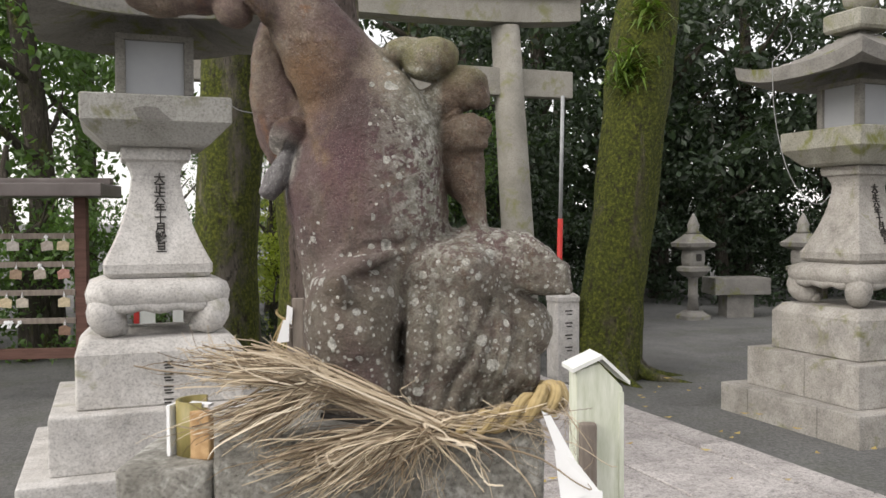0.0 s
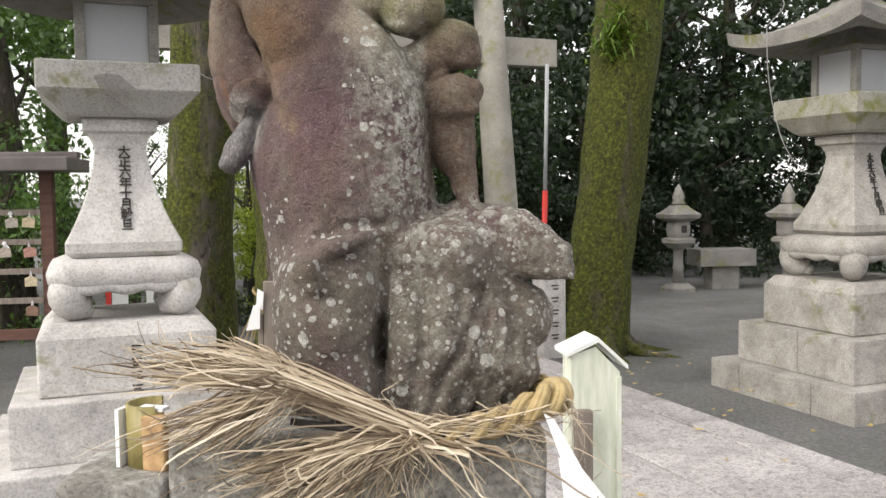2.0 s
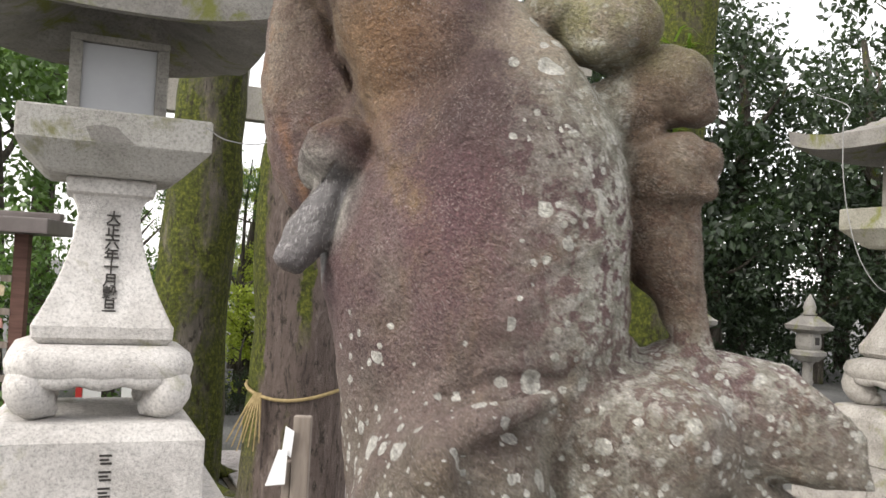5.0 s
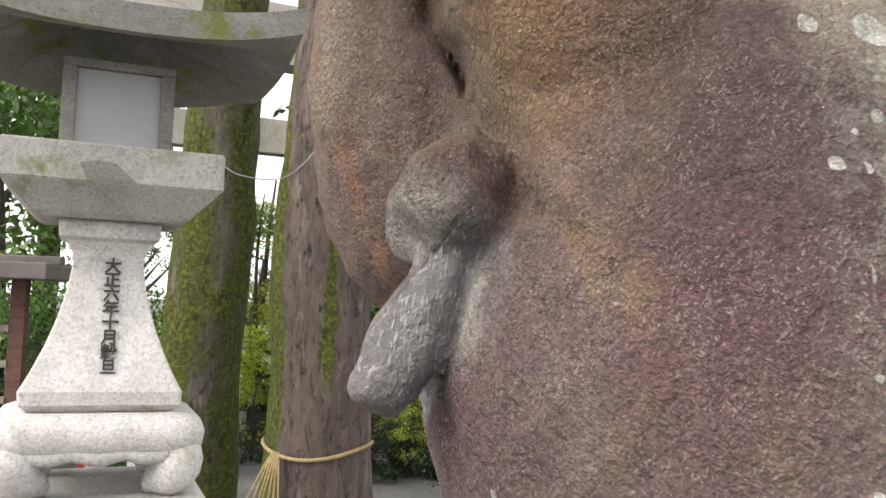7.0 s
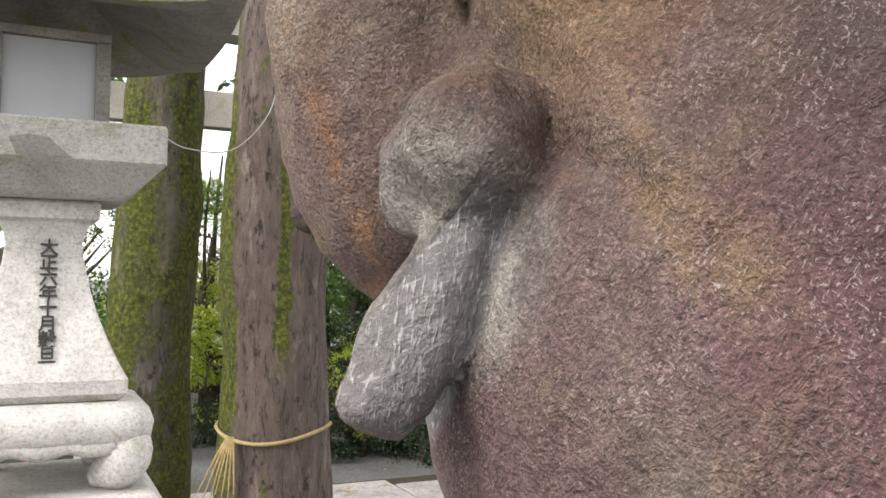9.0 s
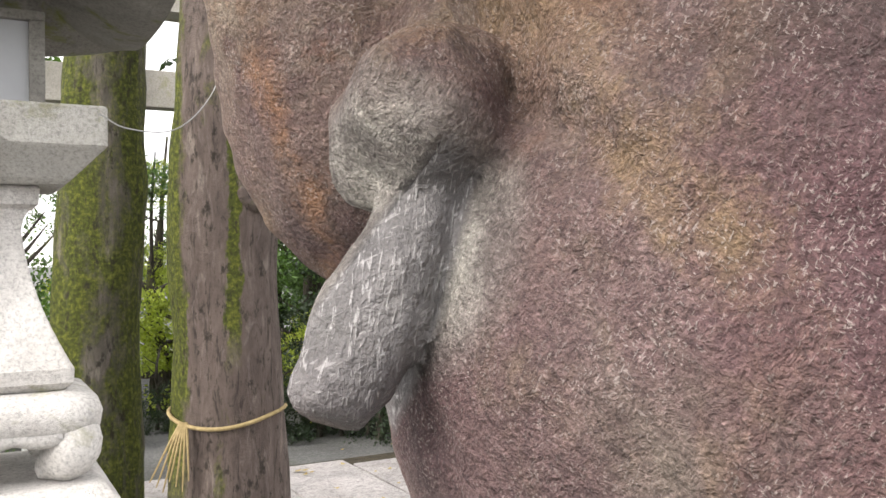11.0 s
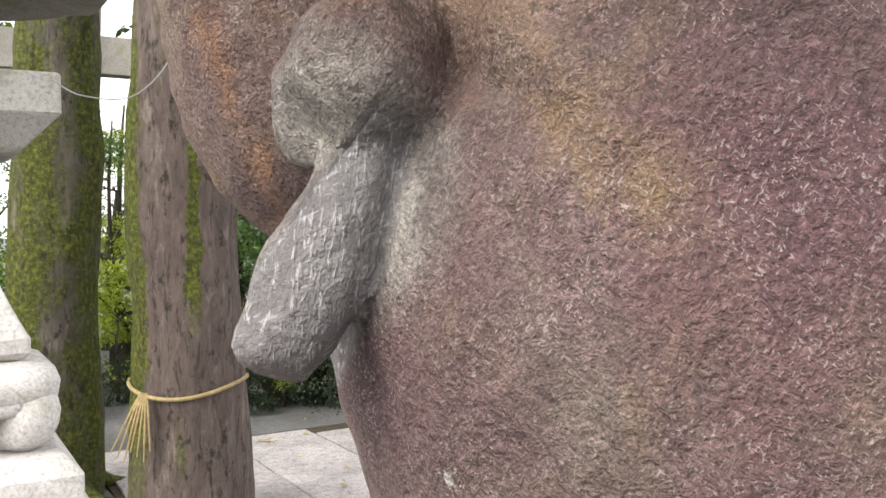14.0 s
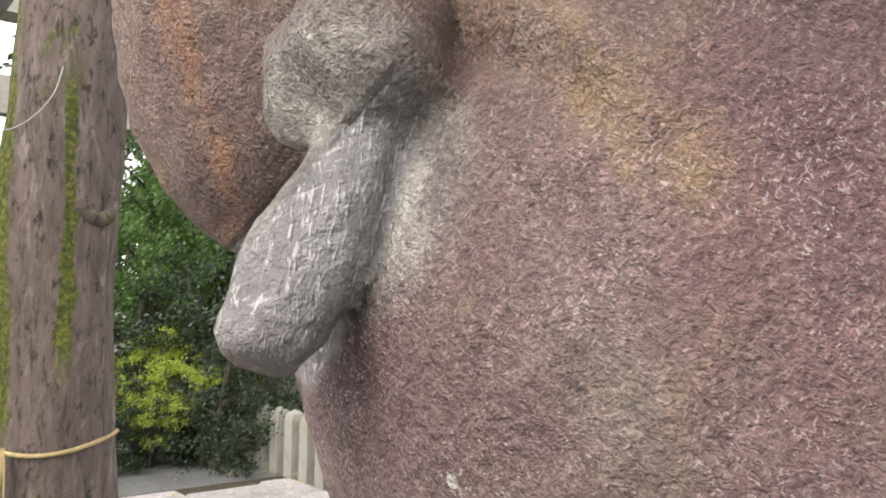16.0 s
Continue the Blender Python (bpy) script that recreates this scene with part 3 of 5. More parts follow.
# ---- stone lanterns ----
def stone_lantern(name, m, label, deck, body):
    root = empty(name, m, label, "stone lantern", "large stone lanterns")
    for y0, y1 in ((-0.64, -0.302), (-0.298, 0.348), (0.352, 0.64)):
        part("bottom_slab", box(-0.64, 0.64, y0, y1, GZ - 0.05, 0.325, 0.010, 2), body, root)
    for y0, y1 in ((-0.51, -0.052), (-0.048, 0.51)):
        part("middle_slab", box(-0.51, 0.51, y0, y1, 0.325, 0.60, 0.010, 2), body, root)
    part("block", square_loft([(0.385, 0.60), (0.395, 0.61), (0.395, 0.865), (0.385, 0.88), (0.345, 0.925), (0.33, 0.93)], 4, 0.04), body, root)
    # four-legged table with scrolled feet
    rows = [(0.27, 1.075), (0.318, 1.080), (0.343, 1.105), (0.350, 1.15), (0.335, 1.192), (0.27, 1.218)]
    part("foot_table", square_loft(rows, 6, 0.3), body, root, smooth=True)
    for sx in (-1, 1):
        for sy in (-1, 1):
            leg = tube(curve_points([(sx * 0.240, sy * 0.240, 1.16), (sx * 0.262, sy * 0.268, 1.07), (sx * 0.246, sy * 0.246, 1.008), (sx * 0.190, sy * 0.190, 0.984)], 9),
                       [0.040, 0.064, 0.078, 0.084, 0.084, 0.080, 0.074, 0.066, 0.050], 14)
            toe = part("scroll_foot", leg, body, root, smooth=True)
            part("curled_toe", square_loft([(0.012, 0.932), (0.040, 0.940), (0.050, 0.965), (0.046, 0.992), (0.020, 1.012)], 6, 0.95), body, toe, m=pose(sx * 0.196, sy * 0.196, 0), smooth=True)
    for a in range(4):
        apron = tube(curve_points([(-0.22, -0.305, 1.088), (-0.15, -0.305, 1.082), (-0.08, -0.305, 1.096), (0, -0.305, 1.078), (0.08, -0.305, 1.096), (0.15, -0.305, 1.082), (0.22, -0.305, 1.088)], 21),
                     [0.034] * 21, 8)
        part("scalloped_apron", apron, body, root, m=pose(0, 0, 0, 0, 0, 90 * a), smooth=True)
    prof = []
    for i in range(15):
        f = i / 14
        prof.append((0.115 + 0.140 * (1 - f) ** 1.9 + 0.028 * max(0, (f - 0.86) / 0.14) ** 1.5, 1.305 + f * 0.505))
    rows = [(0.225, 1.218), (0.238, 1.222), (0.262, 1.245), (0.264, 1.29)] + prof[0:] + [(0.168, 1.822), (0.172, 1.872), (0.166, 1.882)]
    part("shaft", square_loft(rows, 5, 0.05), body, root)
    rows = [(0.235, 1.884), (0.262, 1.90), (0.325, 1.965), (0.352, 1.992), (0.358, 2.0), (0.358, 2.118), (0.352, 2.126)]
    part("platform", square_loft(rows, 4, 0.03), deck, root)
    bm = bmesh.new()
    bm.faces.new([bm.verts.new(p) for p in ((-0.115, -0.3605, 2.055), (-0.06, -0.3605, 2.068), (0.0, -0.3605, 2.062), (0.045, -0.3605, 2.02), (0.07, -0.3605, 2.002), (-0.09, -0.3605, 2.002))])
    r = bmesh.ops.extrude_face_region(bm, geom=bm.faces[:])
    for g in r["geom"]:
        if isinstance(g, bmesh.types.BMVert):
            g.co.y += 0.01
    bmesh.ops.recalc_face_normals(bm, faces=bm.faces[:])
    part("broken_chip", bm, M_GRANITE_DARK, root, "dark mossy broken edge of the platform")
    # light chamber: corner posts, rails and frosted panes
    chamber = part("light_chamber", box(-0.185, 0.185, -0.185, 0.185, 2.126, 2.15, 0.004), M_GRANITE_DARK, root)
    for sx in (-1, 1):
        for sy in (-1, 1):
            part("corner_post", box(sx * 0.165 - 0.024, sx * 0.165 + 0.024, sy * 0.165 - 0.024, sy * 0.165 + 0.024, 2.15, 2.42, 0.005), M_GRANITE_DARK, chamber)
    part("top_rail", box(-0.19, 0.19, -0.19, 0.19, 2.42, 2.45, 0.004), M_GRANITE_DARK, chamber)
    for a in range(4):
        part("pane", box(-0.141, 0.141, -0.166, -0.158, 2.152, 2.418), M_FROST, chamber, m=pose(0, 0, 0, 0, 0, 90 * a))
    # curved hipped roof with upturned corners
    bm = bmesh.new()
    nn = 24
    def shell(inset, dz):
        g = {}
        for i in range(nn + 1):
            for j in range(nn + 1):
                x, y = 2 * i / nn - 1, 2 * j / nn - 1
                e, dgn = max(abs(x), abs(y)), min(abs(x), abs(y))
                z = 2.46 + 0.30 * (1 - e) ** 1.7 + 0.075 * (e**3) * (dgn ** 2.6)
                g[i, j] = bm.verts.new((x * (0.58 - inset), y * (0.58 - inset), z + dz))
        return g
    top, low = shell(0, 0.09), shell(0.012, 0.0)
    for i in range(nn):
        for j in range(nn):
            bm.faces.new((top[i, j], top[i + 1, j], top[i + 1, j + 1], top[i, j + 1]))
            bm.faces.new((low[i, j], low[i, j + 1], low[i + 1, j + 1], low[i + 1, j]))
    for k in range(nn):
        for a, b in (((k, 0), (k + 1, 0)), ((nn, k), (nn, k + 1)), ((k + 1, nn), (k, nn)), ((0, k + 1), (0, k))):
            bm.faces.new((low[a], low[b], top[b], top[a]))
    part("roof", bm, M_GRANITE_DARK, root)
    part("roof_cap", square_loft([(0.15, 2.80), (0.165, 2.82), (0.165, 2.92), (0.14, 2.935), (0.10, 2.94)], 4, 0.06), M_GRANITE_MOSS, root)
    part("finial", square_loft([(0.05, 2.935), (0.10, 2.98), (0.115, 3.05), (0.08, 3.13), (0.02, 3.19)], 6, 0.95), M_GRANITE_MOSS, root, smooth=True)
    # inscription of the date, cut and blackened, top to bottom; the donor's name as bars
    for k, ch in enumerate("大正六年十月穀旦"):
        cu = bpy.data.curves.new("inscription", "FONT")
        cu.body, cu.size, cu.align_x, cu.extrude, cu.offset = ch, 0.058, "CENTER", 0.004, 0.0009
        z = 1.705 - k * 0.0505
        f = max(0.0, min(1.0, (z + 0.02 - 1.305) / 0.505))
        y = -(0.115 + 0.140 * (1 - f) ** 1.9) - 0.009
        ob = new("inscription", cu)
        ob.parent = root
        ob.matrix_basis = pose(0.015, y, z, 90 - 9 * (1 - f) - 4, 0, 0)
        cu.materials.append(M_INK)
    for k in range(4):
        z = 0.80 - k * 0.062
        for j, (dx, w, dz) in enumerate(((0.0, 0.045, 0.016), (-0.004, 0.034, 0.0), (0.003, 0.042, -0.014))):
            part("name_bar", box(0.03 + dx - w / 2, 0.03 + dx + w / 2, -0.3975, -0.394, z + dz - 0.004, z + dz + 0.004), M_INK, root)
    return root


stone_lantern("stone_lantern", pose(-1.63, 4.41, 0, 0, 0, AX), "tall pale granite lantern with scrolled feet and blackened inscription", M_GRANITE_DECK, M_GRANITE)
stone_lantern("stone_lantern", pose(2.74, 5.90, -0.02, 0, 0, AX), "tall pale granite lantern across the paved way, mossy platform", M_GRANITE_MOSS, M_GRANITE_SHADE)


# ---- guardian statue: one carved mesh, from blended round forms ----
def blend(a, b, k):
    h = np.clip(0.5 + 0.5 * (b - a) / k, 0, 1)
    return b + (a - b) * h - k * h * (1 - h)


def surface(field, lo, step):
    """A closed quad mesh on the zero level of a field sampled on a grid."""
    nx, ny, nz = field.shape
    ins = field < 0
    cnt = np.zeros((nx - 1, ny - 1, nz - 1), np.float32)
    acc = np.zeros((nx - 1, ny - 1, nz - 1, 3), np.float32)
    corner = [(a, b, c) for a in (0, 1) for b in (0, 1) for c in (0, 1)]
    cut = lambda o: field[o[0] : nx - 1 + o[0], o[1] : ny - 1 + o[1], o[2] : nz - 1 + o[2]]
    for a in corner:
        for ax in range(3):
            if a[ax]:
                continue
            b = list(a)
            b[ax] = 1
            fa, fb = cut(a), cut(b)
            x = (fa < 0) != (fb < 0)
            t = np.where(x, fa / np.where(x, fa - fb, 1), 0)
            cnt += x
            for k in range(3):
                acc[..., k] += np.where(x, a[k] + (t if k == ax else 0), 0)
    cell = cnt > 0
    index = np.full(cell.shape, -1, np.int64)
    index[cell] = np.arange(cell.sum())
    verts = (np.argwhere(cell) + acc[cell] / cnt[cell][:, None]) * step + lo
    faces = []
    for ax in range(3):
        p, q = (ax + 1) % 3, (ax + 2) % 3
        sl0 = [slice(None)] * 3
        sl1 = [slice(None)] * 3
        sl0[ax], sl1[ax] = slice(0, -1), slice(1, None)
        d = ins[tuple(sl0)].astype(np.int8) - ins[tuple(sl1)].astype(np.int8)
        w = np.argwhere(d != 0)
        w = w[(w[:, p] > 0) & (w[:, q] > 0) & (w[:, p] < field.shape[p] - 1) & (w[:, q] < field.shape[q] - 1)]
        s = d[tuple(w.T)]
        e1, e2 = np.eye(3, dtype=int)[p], np.eye(3, dtype=int)[q]
        quad = np.stack([index[tuple((w + o).T)] for o in (-e1 - e2, -e2, 0 * e1, -e1)], 1)
        quad[s < 0] = quad[s < 0][:, ::-1]
        faces.append(quad)
    return verts, np.concatenate(faces)


def lion_statue():
    lo, hi, step = np.array((-0.80, 1.38, 1.03)), np.array((0.27, 2.06, 2.24)), 0.0056
    ax = [np.arange(lo[i], hi[i], step, dtype=np.float32) for i in range(3)]
    X, Y, Z = np.meshgrid(*ax, indexing="ij")

    def ball(c, r, turn=0.0):
        c, r = np.array(c), np.array(r)
        x, y, z = X - c[0], Y - c[1], Z - c[2]
        if turn:
            cs, sn = math.cos(radians(turn)), math.sin(radians(turn))
            x, z = x * cs + z * sn, -x * sn + z * cs
        k = np.sqrt((x / r[0]) ** 2 + (y / r[1]) ** 2 + (z / r[2]) ** 2)
        return (k - 1) * min(r)

    def limb(a, b, ra, rb):
        a, b = np.array(a), np.array(b)
        d = b - a
        t = np.clip(((X - a[0]) * d[0] + (Y - a[1]) * d[1] + (Z - a[2]) * d[2]) / (d @ d), 0, 1)
        return np.sqrt((X - a[0] - t * d[0]) ** 2 + (Y - a[1] - t * d[1]) ** 2 + (Z - a[2] - t * d[2]) ** 2) - (ra + (rb - ra) * t)

    # trunk of the body, rising and leaning
    f = limb((-0.205, 1.775, 1.30), (-0.230, 1.80, 1.58), 0.170, 0.187)
    f = blend(f, limb((-0.230, 1.80, 1.58), (-0.225, 1.825, 1.74), 0.187, 0.175), 0.03)
    f = blend(f, limb((-0.235, 1.845, 1.74), (-0.335, 1.875, 2.06), 0.175, 0.165), 0.03)
    f = blend(f, ball((-0.19, 1.72, 1.58), (0.13, 0.145, 0.22), -4), 0.08)
    # far haunch, its lower rim hanging free
    f = blend(f, ball((-0.400, 1.925, 1.855), (0.132, 0.13, 0.252), -6), 0.012)
    # near thigh folds over the belly
    f = blend(f, ball((-0.314, 1.780, 1.87), (0.110, 0.140, 0.275), 24), 0.005)
    # lump and cone at the belly's side
    f = blend(f, ball((-0.407, 1.713, 1.691), (0.0365, 0.040, 0.0375)), 0.006)
    f = blend(f, ball((-0.424, 1.738, 1.682), (0.027, 0.030, 0.037), -14), 0.004)
    f = blend(f, limb((-0.398, 1.716, 1.698), (-0.352, 1.728, 1.722), 0.031, 0.024), 0.012)
    cone = limb((-0.402, 1.720, 1.660), (-0.438, 1.714, 1.585), 0.0160, 0.0285)
    cone = np.minimum(cone, limb((-0.438, 1.714, 1.585), (-0.449, 1.712, 1.564), 0.0280, 0.0205))
    # chiselled flats along it
    for nx, ny, nz, off in ((-0.62, -0.74, 0.28, 0.0210), (0.16, -0.97, -0.16, 0.0205), (0.66, -0.62, -0.42, 0.0215), (0.86, -0.10, -0.50, 0.0235), (-0.93, 0.10, 0.30, 0.0250), (0.10, -0.55, -0.83, 0.0350), (-0.40, -0.30, -0.87, 0.0400)):
        cone = np.maximum(cone, (X + 0.435) * nx + (Y - 1.714) * ny + (Z - 1.588) * nz - off)
    f = blend(f, cone, 0.004)
    f = blend(f, limb((-0.40, 1.735, 1.655), (-0.405, 1.745, 1.60), 0.016, 0.012), 0.012)
    # hind legs and paws at the top
    f = blend(f, limb((-0.46, 1.72, 2.04), (-0.66, 1.66, 1.985), 0.075, 0.05), 0.03)
    f = blend(f, ball((-0.50, 1.67, 1.955), (0.055, 0.05, 0.045)), 0.014)
    f = blend(f, ball((-0.69, 1.65, 1.985), (0.05, 0.05, 0.04)), 0.014)
    f = blend(f, limb((-0.33, 1.68, 2.06), (-0.225, 1.70, 1.925), 0.045, 0.030), 0.010)
    # ridge down the back where mane and tail meet it
    f = blend(f, limb((-0.255, 1.72, 1.91), (-0.095, 1.73, 1.70), 0.020, 0.022), 0.02)
    f = blend(f, limb((-0.095, 1.73, 1.70), (-0.085, 1.74, 1.46), 0.022, 0.026), 0.02)
    # shoulder and upper foreleg on the near side, with the small knob and fold
    f = blend(f, ball((-0.245, 1.675, 1.285), (0.118, 0.165, 0.165)), 0.025)
    f = blend(f, limb((-0.245, 1.545, 1.405), (-0.165, 1.575, 1.432), 0.020, 0.012), 0.008)
    f = blend(f, limb((-0.275, 1.55, 1.385), (-0.235, 1.55, 1.412), 0.026, 0.022), 0.010)
    f = blend(f, ball((-0.278, 1.512, 1.372), (0.024, 0.024, 0.026)), 0.010)
    f = blend(f, ball((-0.268, 1.508, 1.345), (0.015, 0.016, 0.017)), 0.008)
    f = blend(f, ball((-0.285, 1.70, 1.175), (0.08, 0.14, 0.10)), 0.03)
    f = blend(f, ball((-0.21, 1.64, 1.14), (0.075, 0.12, 0.09)), 0.03)
    # the back is dressed to one clean line, rising and leaning away
    line = np.interp(Z, (1.40, 1.525, 1.648, 1.715, 1.770, 1.825, 1.892, 2.10), (-0.052, -0.056, -0.062, -0.066, -0.107, -0.150, -0.222, -0.42))
    trim = (X - line) * 0.9 - 0.25 * np.clip((1.50 - Z) / 0.04, 0, 1)
    f = -blend(-f, -trim, 0.035)
    # head resting on the block, muzzle pointing out
    f = blend(f, ball((-0.045, 1.745, 1.285), (0.155, 0.165, 0.180)), 0.02)
    f = blend(f, ball((-0.045, 1.66, 1.385), (0.10, 0.095, 0.08)), 0.025)
    # a broad slab of a muzzle: flat on top, blunt at the end
    muzzle = np.minimum(limb((0.0, 1.705, 1.420), (0.125, 1.695, 1.402), 0.072, 0.066), limb((0.125, 1.695, 1.402), (0.190, 1.680, 1.372), 0.066, 0.052))
    for nx, ny, nz, px, py, pz in ((0.60, -0.12, 0.79, 0.157, 1.66, 1.436), (0.20, -0.16, 0.966, 0.07, 1.66, 1.476), (0.97, -0.22, 0.10, 0.203, 1.66, 1.375), (0.10, -0.10, -0.99, 0.17, 1.66, 1.338), (0.20, -0.97, 0.10, 0.13, 1.636, 1.40)):
        muzzle = np.maximum(muzzle, (X - px) * nx + (Y - py) * ny + (Z - pz) * nz)
    f = blend(f, muzzle, 0.012)
    f = blend(f, ball((0.10, 1.70, 1.345), (0.070, 0.062, 0.030), 12), 0.015)
    f = blend(f, ball((0.098, 1.715, 1.262), (0.076, 0.09, 0.074)), 0.016)
    f = blend(f, ball((0.105, 1.72, 1.17), (0.040, 0.07, 0.055)), 0.014)
    # curled locks, fanning down to the block
    for x0, x1, y, z0, z1, r in ((-0.105, -0.125, 1.588, 1.33, 1.13, 0.046), (-0.045, -0.075, 1.578, 1.32, 1.16, 0.042), (0.01, -0.062, 1.580, 1.30, 1.12, 0.034), (0.055, -0.015, 1.597, 1.28, 1.11, 0.033), (0.085, 0.03, 1.612, 1.25, 1.11, 0.030), (0.11, 0.075, 1.635, 1.22, 1.12, 0.026)):
        xm = (x0 + x1) / 2 + 0.018
        f = blend(f, limb((x0, y + 0.02, z0), (xm, y, (z0 + z1) / 2), r * 0.8, r), 0.005)
        f = blend(f, limb((xm, y, (z0 + z1) / 2), (x1, y + 0.01, z1), r, r * 0.8), 0.005)
    f = blend(f, ball((-0.065, 1.575, 1.11), (0.036, 0.05, 0.045)), 0.010)
    f = np.maximum(f, -(ball((-0.157, 1.525, 1.235), (0.010, 0.03, 0.024))))
    f = np.maximum(f, -limb((-0.165, 1.535, 1.36), (-0.155, 1.525, 1.15), 0.006, 0.008))
    # cub clinging behind the back: head, arm over the face, body and one leg down to the mane
    f = blend(f, ball((-0.088, 1.720, 1.853), (0.060, 0.060, 0.046), 8), 0.004)
    f = blend(f, ball((-0.148, 1.735, 1.872), (0.046, 0.05, 0.030)), 0.010)
    f = blend(f, ball((-0.108, 1.690, 1.822), (0.020, 0.022, 0.014)), 0.008)
    f = blend(f, limb((-0.090, 1.745, 1.748), (-0.012, 1.722, 1.790), 0.046, 0.046), 0.003)
    f = blend(f, limb((-0.010, 1.720, 1.792), (0.004, 1.715, 1.768), 0.043, 0.034), 0.010)
    f = blend(f, limb((-0.080, 1.775, 1.740), (-0.062, 1.765, 1.600), 0.058, 0.040), 0.010)
    f = blend(f, ball((-0.022, 1.705, 1.686), (0.052, 0.052, 0.054)), 0.003)
    f = blend(f, ball((0.024, 1.698, 1.698), (0.018, 0.028, 0.024)), 0.008)
    f = blend(f, ball((0.014, 1.680, 1.664), (0.016, 0.020, 0.014)), 0.006)
    f = blend(f, limb((-0.030, 1.728, 1.645), (-0.020, 1.715, 1.590), 0.052, 0.045), 0.006)
    f = blend(f, limb((-0.016, 1.706, 1.585), (0.020, 1.668, 1.462), 0.038, 0.018), 0.008)
    f = blend(f, limb((-0.030, 1.700, 1.610), (-0.004, 1.685, 1.560), 0.030, 0.026), 0.004)
    # carved grooves and folds, cut into the near side
    def groove(points, depth, width, back=1.72):
        g = f
        for a, b in zip(points, points[1:]):
            ax_, az_, bx_, bz_ = a[0], a[1], b[0], b[1]
            dx, dz = bx_ - ax_, bz_ - az_
            t = np.clip(((X - ax_) * dx + (Z - az_) * dz) / (dx * dx + dz * dz), 0, 1)
            d2 = (X - ax_ - t * dx) ** 2 + (Z - az_ - t * dz) ** 2
            g = np.maximum(g, f + depth * np.exp(-d2 / width**2) * (Y < back)) if depth > 0 else np.minimum(g, f + depth * np.exp(-d2 / width**2) * (Y < back))
        return g

    f = groove([(-0.075, 1.09), (-0.045, 1.18), (0.015, 1.27), (0.03, 1.33)], 0.013, 0.009)
    f = groove([(0.005, 1.10), (0.045, 1.19), (0.062, 1.29)], 0.007, 0.008)
    f = groove([(0.06, 1.11), (0.088, 1.20), (0.092, 1.28)], 0.006, 0.008)
    f = groove([(-0.155, 1.27), (-0.158, 1.235), (-0.155, 1.20)], 0.016, 0.009)
    f = groove([(-0.15, 1.36), (-0.158, 1.24), (-0.15, 1.12)], 0.006, 0.012)
    f = groove([(-0.10, 1.16), (-0.075, 1.24), (-0.08, 1.30)], 0.004, 0.010)
    f = groove([(0.06, 1.355), (0.11, 1.338), (0.19, 1.325)], 0.005, 0.010, 1.85)
    f = groove([(0.02, 1.40), (0.06, 1.43), (0.11, 1.425)], 0.004, 0.009)
    f = groove([(-0.265, 1.425), (-0.22, 1.450), (-0.15, 1.450)], 0.007, 0.007)
    f = groove([(-0.25, 1.385), (-0.20, 1.405), (-0.165, 1.428)], 0.004, 0.007)
    f = groove([(-0.30, 1.33), (-0.268, 1.322), (-0.24, 1.34)], 0.004, 0.008)
    f = groove([(-0.335, 1.22), (-0.30, 1.15), (-0.23, 1.11)], 0.004, 0.010)
    # the near thigh lies over the flank with a sharp slanting edge
    s = (X + 0.354) * 0.91 + (Z - 1.696) * 0.41 + 0.004 * np.sin(Z * 90.0)
    edge = 1 / (1 + np.exp(-np.clip(s / 0.0016, -30, 30)))
    f = f - 0.016 * edge * np.exp(-np.maximum(s, 0) / 0.12) * np.clip((Z - 1.625) / 0.09, 0, 1) * (Y < 1.84)
    f = f + 0.024 * (1 - edge) * np.exp(np.minimum(s, 0) / 0.016) * np.clip((Z - 1.645) / 0.06, 0, 1) * (Y < 1.84)
    f = groove([(-0.460, 1.93), (-0.416, 1.835), (-0.393, 1.785), (-0.374, 1.742)], 0.012, 0.0075, 1.90)
    f = np.maximum(f, -ball((-0.042, 1.75, 1.512), (0.015, 0.5, 0.030), -14))
    # the gap under the muzzle
    f = np.maximum(f, -ball((0.222, 1.66, 1.318), (0.050, 0.12, 0.015), -6))
    f = groove([(0.10, 1.345), (0.15, 1.326), (0.20, 1.322)], 0.010, 0.008, 1.85)
    f = groove([(-0.19, 1.545), (-0.15, 1.565), (-0.11, 1.57)], 0.003, 0.005)
    f = groove([(-0.055, 1.715), (0.0, 1.742), (0.03, 1.738)], 0.010, 0.006, 1.80)
    f = groove([(-0.02, 1.705), (-0.016, 1.675), (-0.02, 1.65)], 0.003, 0.004, 1.80)
    f = np.maximum(f, 1.088 - Z)
    verts, faces = surface(f, lo, step)
    out = []
    for v in verts:
        p = Vector(v)
        n = Vector(noise.noise_vector(p * 14.0)) * 0.0045 + Vector(noise.noise_vector(p * 45.0)) * 0.0032
        out.append(p + n)
    me = mesh_from("guardian_lion_statue", [tuple(p) for p in out], faces.tolist(), M_STATUE, True)
    return tagged(new("guardian_lion_statue", me), "weathered purple-brown stone guardian lion upside down, spotted with lichen", "statue")


lion_statue()

M_BASE = stone_mat("lichened_base_stone", (0.15, 0.142, 0.122), (0.29, 0.28, 0.25), (0.62, 0.61, 0.57), 0.85, 0.0, (0.12, 0.122, 0.065), 19.0)


